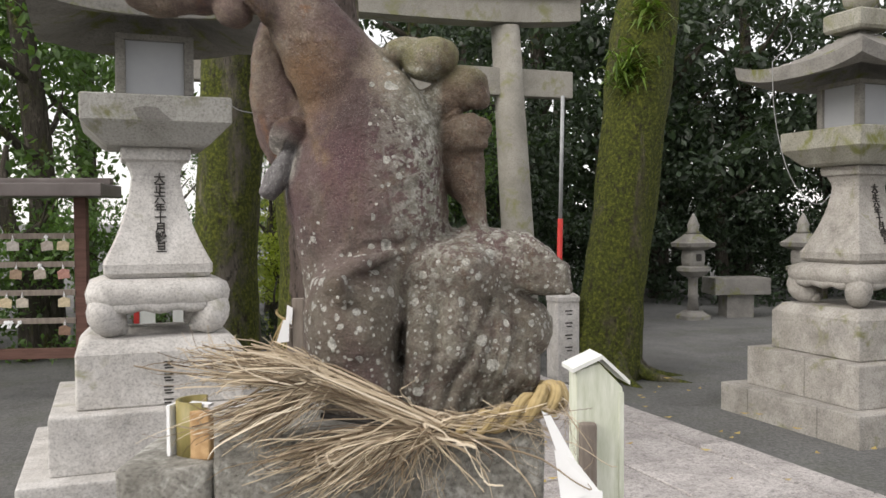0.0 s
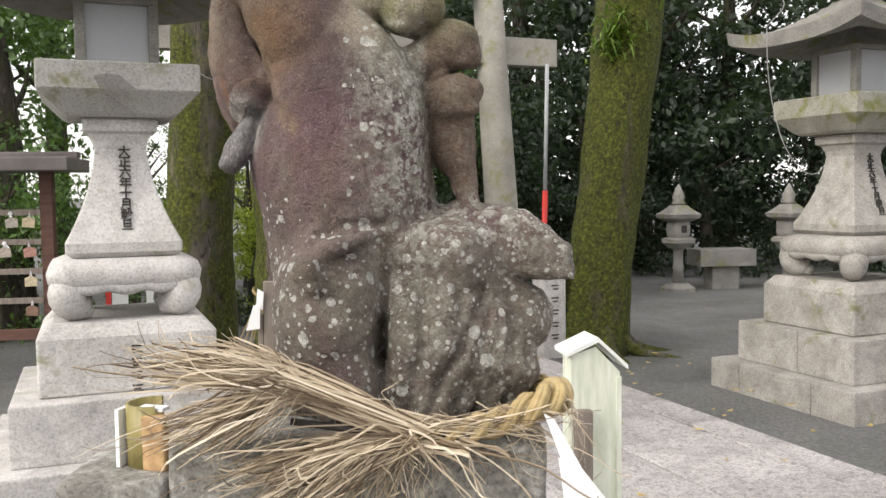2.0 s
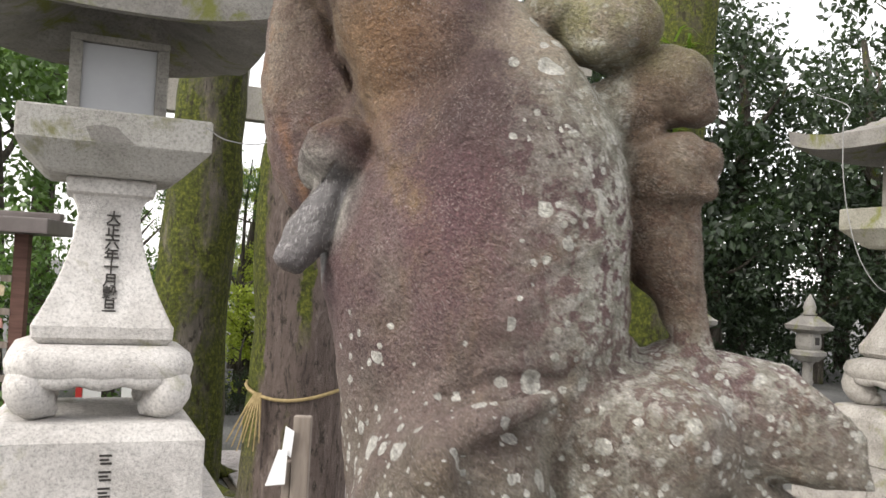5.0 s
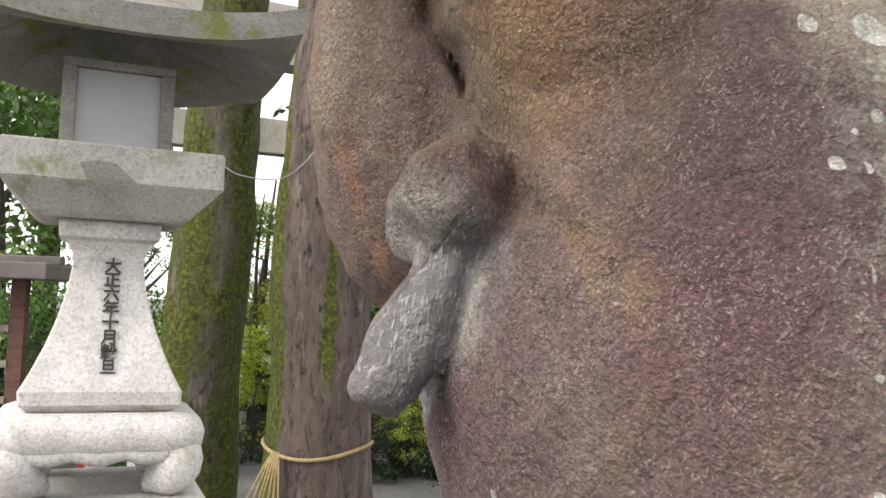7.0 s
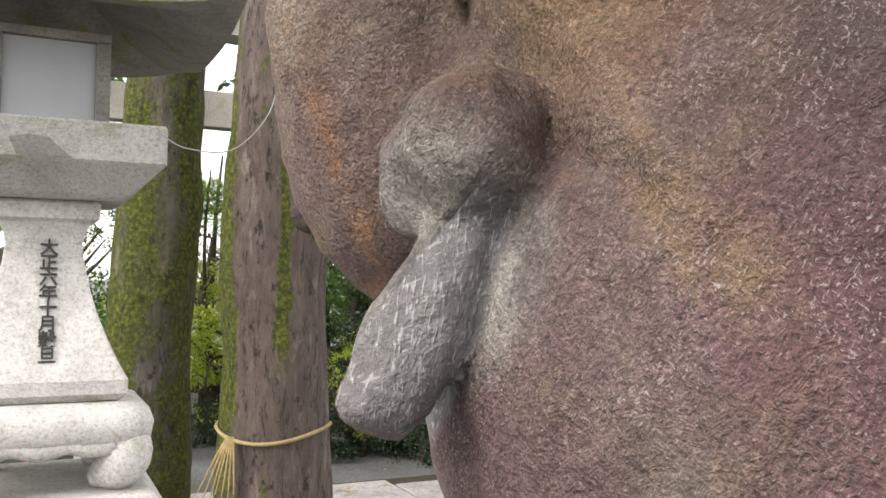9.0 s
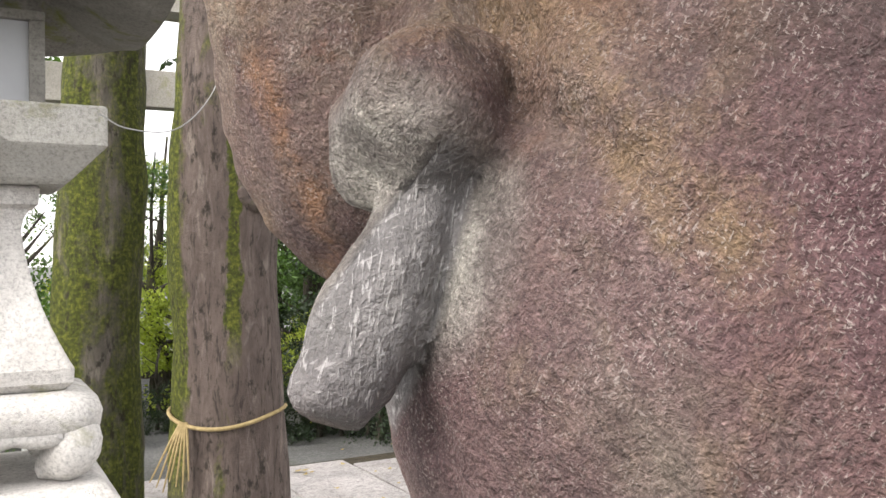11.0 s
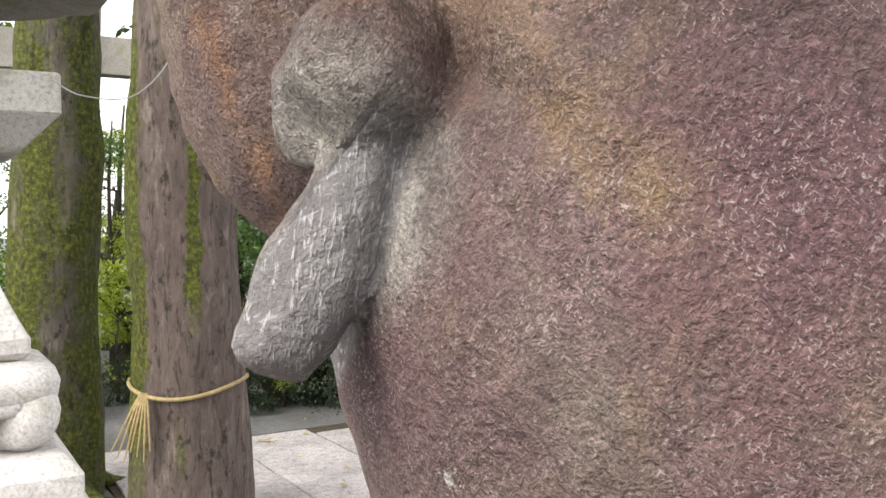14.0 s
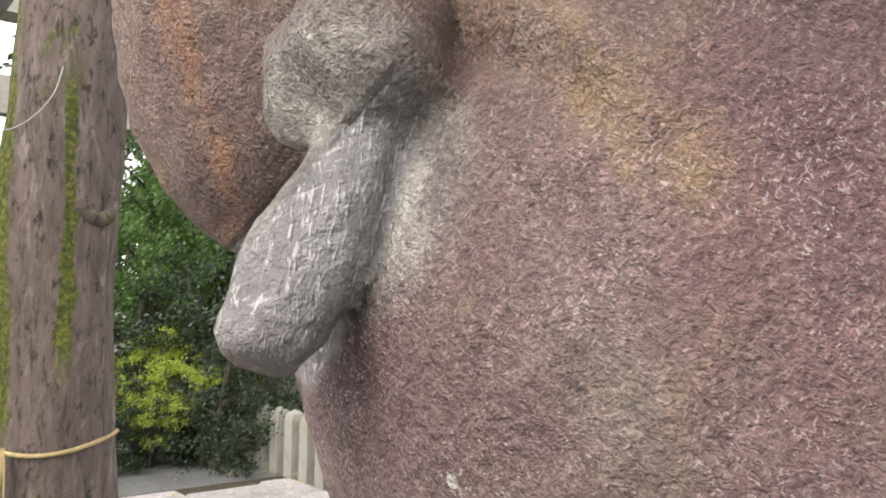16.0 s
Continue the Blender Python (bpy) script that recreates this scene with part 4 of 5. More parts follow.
def pedestal():
    root = empty("statue_pedestal", pose(-0.19, 1.86, 0, 0, 0, 0), "grey lichened stone pedestal under the lion statue", "pedestal")
    part("base_stone", box(-0.325, 0.322, -0.375, 0.34, 0.90, 1.092, 0.016, 3, 0.007, 5), M_BASE, root, smooth=True)
    part("upper_block", box(-0.405, 0.325, -0.40, 0.40, 0.60, 0.90, 0.02, 2, 0.004, 4), M_BASE, root)
    part("lower_block", box(-0.48, 0.40, -0.47, 0.47, GZ - 0.05, 0.60, 0.02, 2), M_GRANITE, root)
    return root


pedestal()


# ---- trees ----
def trunk_mesh(name, path, radii, mat, sides=28, lump=0.05, flare=0.0):
    pts = curve_points(path, 44)
    n = len(pts)
    rr = [np.interp(i / (n - 1), np.linspace(0, 1, len(radii)), radii) for i in range(n)]
    bm = tube(pts, rr, sides)
    for v in bm.verts:
        near = min(range(n), key=lambda i: (pts[i] - v.co).length_squared)
        d = v.co - pts[near]
        if d.length < 1e-5:
            continue
        q = Vector((v.co.x * 3, v.co.y * 3, v.co.z * 0.9))
        v.co += d.normalized() * (noise.noise(q) * lump + noise.noise(q * 4) * lump * 0.4) * rr[near] / 0.25
    return bm


def crown_mesh(name, mat, seed, leaves, size, rx, rz, clumps=60):
    """Many small leaves in clumps, uneven, with gaps."""
    rng = np.random.default_rng(seed)
    d = rng.normal(size=(clumps, 3))
    d /= np.linalg.norm(d, axis=1)[:, None]
    c = d * (rng.random((clumps, 1)) ** 0.45) * np.array((rx, rx, rz))
    rad = rng.uniform(0.25, 0.6, clumps) * rx * 0.45
    k = rng.integers(0, clumps, leaves)
    e = rng.normal(size=(leaves, 3)) * 0.55
    p = c[k] + e * rad[k][:, None] * np.array((1, 1, 0.7))
    a = rng.normal(size=(leaves, 3))
    a[:, 2] -= 0.3
    a /= np.linalg.norm(a, axis=1)[:, None]
    b = np.cross(a, rng.normal(size=(leaves, 3)))
    b /= np.linalg.norm(b, axis=1)[:, None]
    s = (size * rng.uniform(0.6, 1.3, leaves))[:, None]
    nrm = np.cross(a, b)
    v = np.stack([p, p + a * s * 0.5 + b * s * 0.26 + nrm * s * 0.05, p + a * s, p + a * s * 0.5 - b * s * 0.26 + nrm * s * 0.05], 1).reshape(-1, 3)
    f = np.arange(leaves * 4).reshape(-1, 4)
    return mesh_from(name, v.tolist(), f.tolist(), mat)


CROWNS = [crown_mesh("crown", M_LEAF, 3 + i, 6500, 0.17, 2.6, 3.0, 56) for i in range(3)]
CROWNS_MID = [crown_mesh("crown", M_LEAF_MID, 13 + i, 6000, 0.14, 2.4, 2.6, 60) for i in range(2)]
CROWNS_SUN = [crown_mesh("crown", M_LEAF_SUN, 23 + i, 3500, 0.13, 1.8, 1.6, 45) for i in range(2)]
rnd = random.Random(5)


def forest_tree(x, y, h, crown, cz, scale=1.0, label="dark evergreen tree in the grove behind the shrine yard", lean=0.0):
    root = empty("evergreen_tree", pose(x, y, GZ), label, "tree", "grove trees")
    k = min(1.0, scale * 1.1)
    bend = (rnd.uniform(-0.4, 0.4) + lean) * k
    bm = trunk_mesh("trunk", [(0, 0, -0.1), (bend * 0.3, 0.1, h * 0.35), (bend, 0, h * 0.75), (bend * 1.3, 0.2, h)], [0.20 * k, 0.16 * k, 0.12 * k, 0.05 * k], M_BARK_FAR, 10, 0.03)
    part("trunk", bm, M_BARK_FAR, root)
    for _ in range(5):
        z = h * rnd.uniform(0.3, 0.85)
        a = rnd.uniform(0, 6.28)
        r = rnd.uniform(0.9, 1.8) * k
        part("limb", tube(curve_points([(bend * z / h, 0, z), (r * 0.5 * math.cos(a), r * 0.5 * math.sin(a), z + 0.35 * k), (r * math.cos(a), r * math.sin(a), z + 0.9 * k)], 7), [q * k for q in (0.06, 0.055, 0.05, 0.04, 0.03, 0.02, 0.01)], 6), M_BARK_FAR, root)
    ob = part_me("crown", crown, root, pose(bend * 0.6, 0, cz, 0, 0, rnd.uniform(0, 360)) @ Matrix.Scale(scale, 4))
    return root


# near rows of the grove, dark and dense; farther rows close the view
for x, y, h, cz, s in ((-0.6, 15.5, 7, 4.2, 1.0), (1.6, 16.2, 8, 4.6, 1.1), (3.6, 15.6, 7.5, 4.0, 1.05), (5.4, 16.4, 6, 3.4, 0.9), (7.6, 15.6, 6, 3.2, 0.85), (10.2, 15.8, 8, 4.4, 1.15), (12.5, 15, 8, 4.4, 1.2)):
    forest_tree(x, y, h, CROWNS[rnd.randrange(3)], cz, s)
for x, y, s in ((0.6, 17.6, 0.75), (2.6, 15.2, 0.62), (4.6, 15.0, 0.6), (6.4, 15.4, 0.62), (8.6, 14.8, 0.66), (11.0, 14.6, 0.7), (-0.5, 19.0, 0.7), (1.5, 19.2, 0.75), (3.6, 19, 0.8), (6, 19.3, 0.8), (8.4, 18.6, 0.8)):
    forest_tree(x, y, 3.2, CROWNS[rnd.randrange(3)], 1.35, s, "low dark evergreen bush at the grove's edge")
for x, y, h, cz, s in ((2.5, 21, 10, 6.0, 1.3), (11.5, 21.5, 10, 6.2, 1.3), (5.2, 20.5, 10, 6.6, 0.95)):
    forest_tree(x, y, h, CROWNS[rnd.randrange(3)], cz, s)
# left side, lighter
for x, y, h, cz, s in ((-4.6, 9.5, 6, 3.6, 0.85), (-6.6, 11.5, 7, 4.0, 1.0), (-5.9, 13.5, 7, 4.6, 0.9), (-8.5, 10.5, 7, 3.8, 1.0)):
    forest_tree(x, y, h, CROWNS_MID[rnd.randrange(2)], cz, s, "leafy green tree behind the plaque rack")
for x, y, s in ((-4.4, 8.6, 0.5), (-5.6, 8.8, 0.5), (-3.3, 9.2, 0.42), (-6.8, 9.2, 0.55)):
    forest_tree(x, y, 2.2, CROWNS_MID[rnd.randrange(2)], 0.9, s, "low green bush behind the plaque rack")
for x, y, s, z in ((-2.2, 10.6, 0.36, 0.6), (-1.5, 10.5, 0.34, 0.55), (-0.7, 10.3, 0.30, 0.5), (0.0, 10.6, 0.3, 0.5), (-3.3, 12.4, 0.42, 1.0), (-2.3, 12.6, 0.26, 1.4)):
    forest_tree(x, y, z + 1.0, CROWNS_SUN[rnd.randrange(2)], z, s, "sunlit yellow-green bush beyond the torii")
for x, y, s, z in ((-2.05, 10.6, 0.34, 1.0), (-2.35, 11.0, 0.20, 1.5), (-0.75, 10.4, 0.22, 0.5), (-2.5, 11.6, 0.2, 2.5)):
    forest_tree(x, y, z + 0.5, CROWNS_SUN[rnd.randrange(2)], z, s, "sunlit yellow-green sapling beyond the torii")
for x, y, s, z in ((-0.45, 10.8, 0.36, 1.6), (-0.62, 10.9, 0.3, 0.9), (-0.3, 11.0, 0.4, 2.3), (-0.75, 9.9, 0.30, 1.7), (-0.62, 10.2, 0.30, 2.6), (-3.6, 12.8, 0.34, 2.5), (-3.0, 13.4, 0.30, 1.5), (-2.35, 10.6, 0.14, 2.3)):
    forest_tree(x, y, z + 0.4, CROWNS_MID[rnd.randrange(2)], z, s, "leafy green bush by the torii")
for x, y, s, z in ((-1.35, 8.9, 0.17, 0.28), (-0.95, 8.9, 0.15, 0.32), (-0.1, 8.8, 0.20, 0.42), (0.3, 9.1, 0.24, 0.5), (-0.45, 9.3, 0.17, 0.36), (-0.25, 9.5, 0.26, 1.15), (-2.1, 9.6, 0.10, 0.16), (-1.8, 9.5, 0.10, 0.16)):
    forest_tree(x, y, z + 0.6, CROWNS[rnd.randrange(3)], z, s, "low dark evergreen hedge bush beyond the paving")
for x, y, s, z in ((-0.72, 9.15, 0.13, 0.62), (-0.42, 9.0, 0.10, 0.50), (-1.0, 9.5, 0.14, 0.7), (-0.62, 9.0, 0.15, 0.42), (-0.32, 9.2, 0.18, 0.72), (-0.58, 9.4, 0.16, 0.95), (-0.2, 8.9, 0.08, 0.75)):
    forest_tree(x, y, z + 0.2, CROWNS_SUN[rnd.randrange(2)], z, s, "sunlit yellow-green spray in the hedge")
for x, y, s, z in ((-0.35, 11.6, 0.45, 1.2), (0.5, 11.2, 0.42, 0.9), (-0.1, 12.6, 0.6, 2.4), (0.7, 12.6, 0.55, 2.2), (-1.1, 11.3, 0.3, 0.7)):
    forest_tree(x, y, z + 1.6, CROWNS[rnd.randrange(3)], z, s, "dark evergreen tree beyond the torii")

bm = trunk_mesh("trunk", [(1.28, 7.6, GZ - 0.1), (1.36, 7.6, 0.9), (1.46, 7.6, 1.7), (1.60, 7.62, 2.9), (1.82, 7.7, 4.6), (2.1, 7.8, 6.5)], [0.32, 0.285, 0.27, 0.275, 0.25, 0.2], M_BARK_MOSS)
moss_tree = tagged(new("mossy_tree"), "tall tree trunk wrapped in green moss beside the paved way", "tree")
part("trunk", bm, M_BARK_MOSS, moss_tree, smooth=True)
for a, r, z in ((0.0, 0.75, 0.2), (-0.5, 0.8, 0.25), (-1.3, 0.6, 0.2), (0.7, 0.6, 0.2), (3.4, 0.5, 0.2)):
    part("root", tube(curve_points([(1.30 + 0.16 * math.cos(a), 7.6 + 0.16 * math.sin(a), GZ + 0.30), (1.30 + 0.34 * math.cos(a), 7.6 + 0.34 * math.sin(a), GZ + 0.06), (1.30 + r * math.cos(a + 0.1), 7.6 + r * math.sin(a + 0.1), GZ - 0.03)], 9), [0.09, 0.085, 0.075, 0.065, 0.055, 0.045, 0.036, 0.028, 0.02], 8), M_BARK_MID, moss_tree, smooth=True)

rope_tree = tagged(new("tree_with_rope"), "brown barked trunk with mossy edge, tied with straw twine", "tree")
bm = trunk_mesh("trunk", [(-1.03, 6.0, GZ - 0.1), (-1.02, 6.0, 1.0), (-1.015, 6.0, 1.8), (-1.0, 6.0, 2.6), (-0.96, 6.05, 4.2)], [0.315, 0.285, 0.275, 0.265, 0.23], M_BARK_ROPE, 28, 0.04)
part("trunk", bm, M_BARK_ROPE, rope_tree, smooth=True)
back_tree = tagged(new("half_mossy_tree"), "half mossy dark tree trunk behind the pale lantern", "tree")
bm = trunk_mesh("trunk", [(-1.88, 6.6, GZ - 0.1), (-1.83, 6.6, 1.2), (-1.80, 6.6, 1.9), (-1.78, 6.6, 2.7), (-1.70, 6.6, 4.2)], [0.28, 0.24, 0.235, 0.235, 0.2], M_BARK_MID, 28, 0.04)
part("trunk", bm, M_BARK_MID, back_tree, smooth=True)
for a, r in ((-1.6, 0.62), (-0.6, 0.66), (-2.6, 0.6), (0.6, 0.6)):
    part("root", tube(curve_points([(-1.88 + 0.14 * math.cos(a), 6.6 + 0.14 * math.sin(a), GZ + 0.26), (-1.88 + 0.30 * math.cos(a), 6.6 + 0.30 * math.sin(a), GZ + 0.06), (-1.88 + r * math.cos(a + 0.1), 6.6 + r * math.sin(a + 0.1), GZ - 0.03)], 9), [0.08, 0.075, 0.068, 0.06, 0.05, 0.042, 0.034, 0.026, 0.02], 8), M_BARK_MID, back_tree, smooth=True)


# ---- torii ----
def torii():
    root = empty("stone_torii", pose(-0.89, 9.35, 0, 0, 0, AX), "pale granite torii gate with mossy tie beam", "torii gate")
    for s, d in ((-1, 0.17), (1, 0.0)):
        part("pillar", tube([(s * (1.76 - d), 0, GZ - 0.1), (s * (1.69 - d), 0, 1.2), (s * (1.60 - d), 0, 2.6), (s * (1.53 - d), 0, 3.72)], [0.20, 0.19, 0.175, 0.165], 24), M_TORII, root, smooth=True)
    part("tie_beam", box(-2.36, 2.36, -0.09, 0.09, 2.93, 3.24, 0.01), M_TORII, root)
    for nm, z0, z1, w, up in (("lintel", 3.72, 3.98, 2.42, 0.10), ("cap_beam", 3.985, 4.24, 2.78, 0.16)):
        bm = bmesh.new()
        rings = []
        for i in range(21):
            x = -w + 2 * w * i / 20
            dz = up * (abs(x) / w) ** 3
            y = 0.16 if nm == "lintel" else 0.2
            rings.append([bm.verts.new((x, yy, zz + dz)) for yy, zz in ((-y, z0), (y, z0), (y, z1), (-y, z1))])
        for a, b in zip(rings, rings[1:]):
            for k in range(4):
                bm.faces.new((a[k], a[(k + 1) % 4], b[(k + 1) % 4], b[k]))
        bm.faces.new(rings[0][::-1])
        bm.faces.new(rings[-1])
        part(nm, bm, M_TORII, root)
    return root


torii()


# ---- plaque rack ----
def plaque_rack():
    root = empty("plaque_rack", pose(-2.98, 6.62, 0, 0, 0, 8), "red-brown wooden rack with a small roof, hung with votive plaques", "plaque rack")
    for x in (0.0, -1.9):
        part("post", box(x - 0.045, x + 0.045, -0.045, 0.045, GZ - 0.05, 1.70, 0.004), M_WOOD_DARK, root)
    part("roof", box(-2.15, 0.24, -0.34, 0.30, 1.70, 1.80, 0.01), M_ROOF_METAL, root)
    part("roof_ridge", box(-2.15, 0.24, -0.05, 0.05, 1.80, 1.85, 0.01), M_ROOF_METAL, root)
    part("bottom_rail", box(-1.9, 0.0, -0.03, 0.03, 0.44, 0.52, 0.004), M_WOOD_DARK, root)
    for z in (0.74, 0.96, 1.18, 1.40):
        part("rail", box(-1.86, -0.04, -0.055, -0.03, z - 0.022, z + 0.022, 0.003), M_WOOD_GREY, root)
    return root


rack = plaque_rack()


# ---- paved way ----
def slab_mesh(w, d, h=0.09):
    return box(-w / 2, w / 2, -d / 2, d / 2, -h, 0, 0.006, 1)


way = tagged(new("paved_way"), "way of large pale granite paving slabs", "paving", kind="structure")
prng = random.Random(11)
bed = box(-2.42, 0.02, -5.4, 4.3, -0.08, 0.012)
part("joint_bed", bed, M_SOIL, way, m=Matrix.Translation(site(0, 0, GZ)) @ pose(0, 0, 0, 0, 0, AX))
a0 = 0.0
for ci, w in enumerate((0.26, 0.62, 0.62, 0.62, 0.26)):
    b = -6.0 + prng.uniform(0, 0.5)
    kinds = {}
    while b < 3.4:
        d = 1.1 if ci in (0, 4) else prng.choice((0.75, 0.95))
        if (w, d) not in kinds:
            me = bpy.data.meshes.new("paving_slab")
            bm = slab_mesh(w - 0.012, d - 0.012)
            bm.to_mesh(me)
            bm.free()
            me.materials.append(M_PAVE)
            kinds[w, d] = me
        ob = part_me("paving_slab", kinds[w, d], way, Matrix.Translation(site(-a0 - w / 2, b + d / 2, GZ + 0.035 + prng.uniform(-0.003, 0.003))) @ pose(0, 0, 0, prng.uniform(-0.2, 0.2), prng.uniform(-0.2, 0.2), AX))
        b += d
    a0 += w


# ---- straw rope and tassels on the pedestal ----
def straws(name, root, mid, tip, count, spread_mid, spread_tip, parent, seed, rad=0.0016, droop=0.02):
    """Loose straws from a knot, fanned out."""
    rng = random.Random(seed)
    verts, faces = [], []
    for i in range(count):
        g = lambda s: Vector((rng.gauss(0, 1) * s[0], rng.gauss(0, 1) * s[1], rng.gauss(0, 1) * s[2]))
        a = Vector(root) + g((0.010, 0.007, 0.010))
        o = g((1, 1, 1))
        b = Vector(mid) + Vector((o.x * spread_mid[0], o.y * spread_mid[1], o.z * spread_mid[2]))
        c = Vector(tip) + Vector((o.x * spread_tip[0], o.y * spread_tip[1], o.z * spread_tip[2])) + g((0.04, 0.012, 0.014))
        c.z -= droop * rng.random()
        k = rng.uniform(0.55, 1.08)
        kink = (b + c) / 2 + g((0.010, 0.008, 0.008))
        pts = curve_points([a, (a + b) / 2 + g((0.004, 0.004, 0.004)), b, kink, c, c + (c - kink) * 0.25 + g((0.015, 0.008, 0.020))], 13)
        pts = [p for j, p in enumerate(pts) if j <= 12 * k]
        if len(pts) < 3:
            continue
        r = rad * (rng.uniform(0.5, 1.2) if rng.random() < 0.8 else rng.uniform(1.3, 2.2))
        base = len(verts)
        for j, p in enumerate(pts):
            rr = r * (1 - 0.6 * j / len(pts))
            for q in range(3):
                w = 2.1 * q + i
                verts.append((p.x + rr * 0.4 * math.cos(w), p.y + rr * math.cos(w), p.z + rr * math.sin(w)))
        for j in range(len(pts) - 1):
            for q in range(3):
                u, w = base + 3 * j + q, base + 3 * j + (q + 1) % 3
                faces.append((u, w, w + 3, u + 3))
    ob = part_me(name, mesh_from(name, verts, faces, M_STRAW_VAR), parent)
    return tagged(ob, kind="stuff")


def straw_var():
    m, n, l, b = material("loose_straw", 0.7)
    g = n.new("ShaderNodeNewGeometry")
    l.new(ramp(n, l, g.outputs["Random Per Island"], [(0.0, (0.12, 0.085, 0.055)), (0.3, (0.36, 0.285, 0.195)), (0.7, (0.58, 0.485, 0.35)), (1.0, (0.78, 0.69, 0.55))]), b.inputs["Base Color"])
    return m


M_STRAW_VAR = straw_var()
KNOT = (-0.07, 1.468, 1.098)
rope = tagged(new("straw_rope"), "twisted rice-straw rope with frayed tassels tied round the pedestal", "straw rope")
for ph in (0, 1, 2):
    core = curve_points([(-0.075, 1.472, 1.096), (0.0, 1.474, 1.104), (0.07, 1.476, 1.122), (0.13, 1.486, 1.148), (0.155, 1.53, 1.150), (0.160, 1.64, 1.118), (0.150, 1.80, 1.105)], 60)
    for q in range(6):
        pts, rr = [], []
        for i, p in enumerate(core):
            d = (core[min(i + 1, 59)] - core[max(i - 1, 0)]).normalized()
            s = d.cross(Vector((0, 0, 1))).normalized()
            w = s.cross(d)
            a, a2 = i * 0.33 + ph * 2.094, i * 0.24 + q * 1.047 + ph
            grow = min(1, i / 34)
            k, r = 0.011 + 0.006 * grow, 0.0095 + 0.005 * grow
            wob = 1 + 0.12 * math.sin(i * 0.9 + q * 2.3 + ph)
            pts.append(p + (s * math.cos(a) + w * math.sin(a)) * k + (s * math.cos(a2) + w * math.sin(a2)) * r * 0.60 * wob)
            rr.append(r * 0.50)
        part("rope_strand", tube(pts, rr, 6), M_ROPE, rope, smooth=True)
part("dark_binding", tube(curve_points([(-0.30, 1.465, 1.125), (-0.18, 1.462, 1.108), (-0.06, 1.460, 1.098), (0.02, 1.462, 1.096)], 14), [0.006] * 14, 6), M_INK, rope, "dark cord binding the tassels")
straws("straw_tassel", KNOT, (-0.300, 1.450, 1.198), (-0.430, 1.428, 1.236), 200, (0.020, 0.018, 0.011), (0.040, 0.022, 0.012), rope, 1, 0.0022)
straws("straw_tassel", (-0.27, 1.452, 1.188), (-0.35, 1.445, 1.218), (-0.470, 1.43, 1.240), 130, (0.03, 0.018, 0.012), (0.045, 0.022, 0.012), rope, 11, 0.0019)
straws("straw_tassel", KNOT, (-0.305, 1.448, 1.186), (-0.430, 1.420, 1.130), 110, (0.018, 0.016, 0.010), (0.035, 0.02, 0.012), rope, 2, 0.0021)
straws("straw_tassel", (-0.26, 1.450, 1.182), (-0.34, 1.442, 1.168), (-0.455, 1.420, 1.115), 110, (0.02, 0.016, 0.010), (0.04, 0.02, 0.014), rope, 12, 0.0020)
straws("straw_tassel", KNOT, (-0.215, 1.450, 1.083), (-0.335, 1.425, 1.048), 190, (0.030, 0.016, 0.009), (0.05, 0.02, 0.018), rope, 3, 0.0022)
straws("straw_tassel", KNOT, (-0.17, 1.450, 1.066), (-0.27, 1.430, 0.998), 130, (0.030, 0.012, 0.010), (0.05, 0.015, 0.02), rope, 4, 0.0021)
straws("straw_tassel", (-0.10, 1.458, 1.092), (-0.13, 1.446, 1.05), (-0.16, 1.436, 0.98), 45, (0.05, 0.012, 0.012), (0.07, 0.015, 0.02), rope, 14, 0.0018)
straws("straw_tassel", (-0.06, 1.462, 1.098), (0.0, 1.450, 1.065), (0.05, 1.442, 1.02), 16, (0.05, 0.012, 0.015), (0.05, 0.015, 0.02), rope, 5)
straws("rope_fray", (0.05, 1.472, 1.13), (0.09, 1.462, 1.12), (0.12, 1.458, 1.09), 40, (0.03, 0.01, 0.012), (0.04, 0.01, 0.02), rope, 6, 0.0012)
straws("rope_fray", (-0.06, 1.462, 1.115), (0.02, 1.456, 1.118), (0.10, 1.460, 1.140), 40, (0.03, 0.006, 0.012), (0.03, 0.006, 0.012), rope, 16, 0.0013)
straws("straw_tassel", (-0.10, 1.46, 1.10), (-0.15, 1.44, 1.10), (-0.20, 1.425, 1.06), 30, (0.09, 0.012, 0.03), (0.16, 0.02, 0.06), rope, 17, 0.0019)
straws("rope_fray", (0.15, 1.49, 1.165), (0.175, 1.48, 1.13), (0.18, 1.475, 1.06), 20, (0.006, 0.01, 0.01), (0.010, 0.01, 0.02), rope, 7, 0.0012)


def sheet(points, thick=0.0012):
    bm = bmesh.new()
    vs = [bm.verts.new(p) for p in points]
    bm.faces.new(vs)
    r = bmesh.ops.extrude_face_region(bm, geom=bm.faces[:])
    for v in [g for g in r["geom"] if isinstance(g, bmesh.types.BMVert)]:
        v.co.y += thick
    bmesh.ops.recalc_face_normals(bm, faces=bm.faces[:])
    return bm


shide = tagged(new("paper_streamer"), "white folded paper streamer hanging from the straw rope", "paper streamer")
part("fold", sheet([(0.124, 1.455, 1.135), (0.142, 1.456, 1.125), (0.186, 1.448, 1.045), (0.166, 1.446, 1.020)]), M_PAPER, shide)
part("fold", sheet([(0.148, 1.452, 1.060), (0.186, 1.445, 1.044), (0.232, 1.440, 0.985), (0.160, 1.440, 0.960)]), M_PAPER, shide)
part("fold", sheet([(0.164, 1.446, 0.985), (0.238, 1.438, 0.985), (0.236, 1.436, 0.90), (0.166, 1.436, 0.90)]), M_PAPER, shide)
scrap = tagged(new("paper_scrap"), "scrap of white paper caught in the straw", "paper")
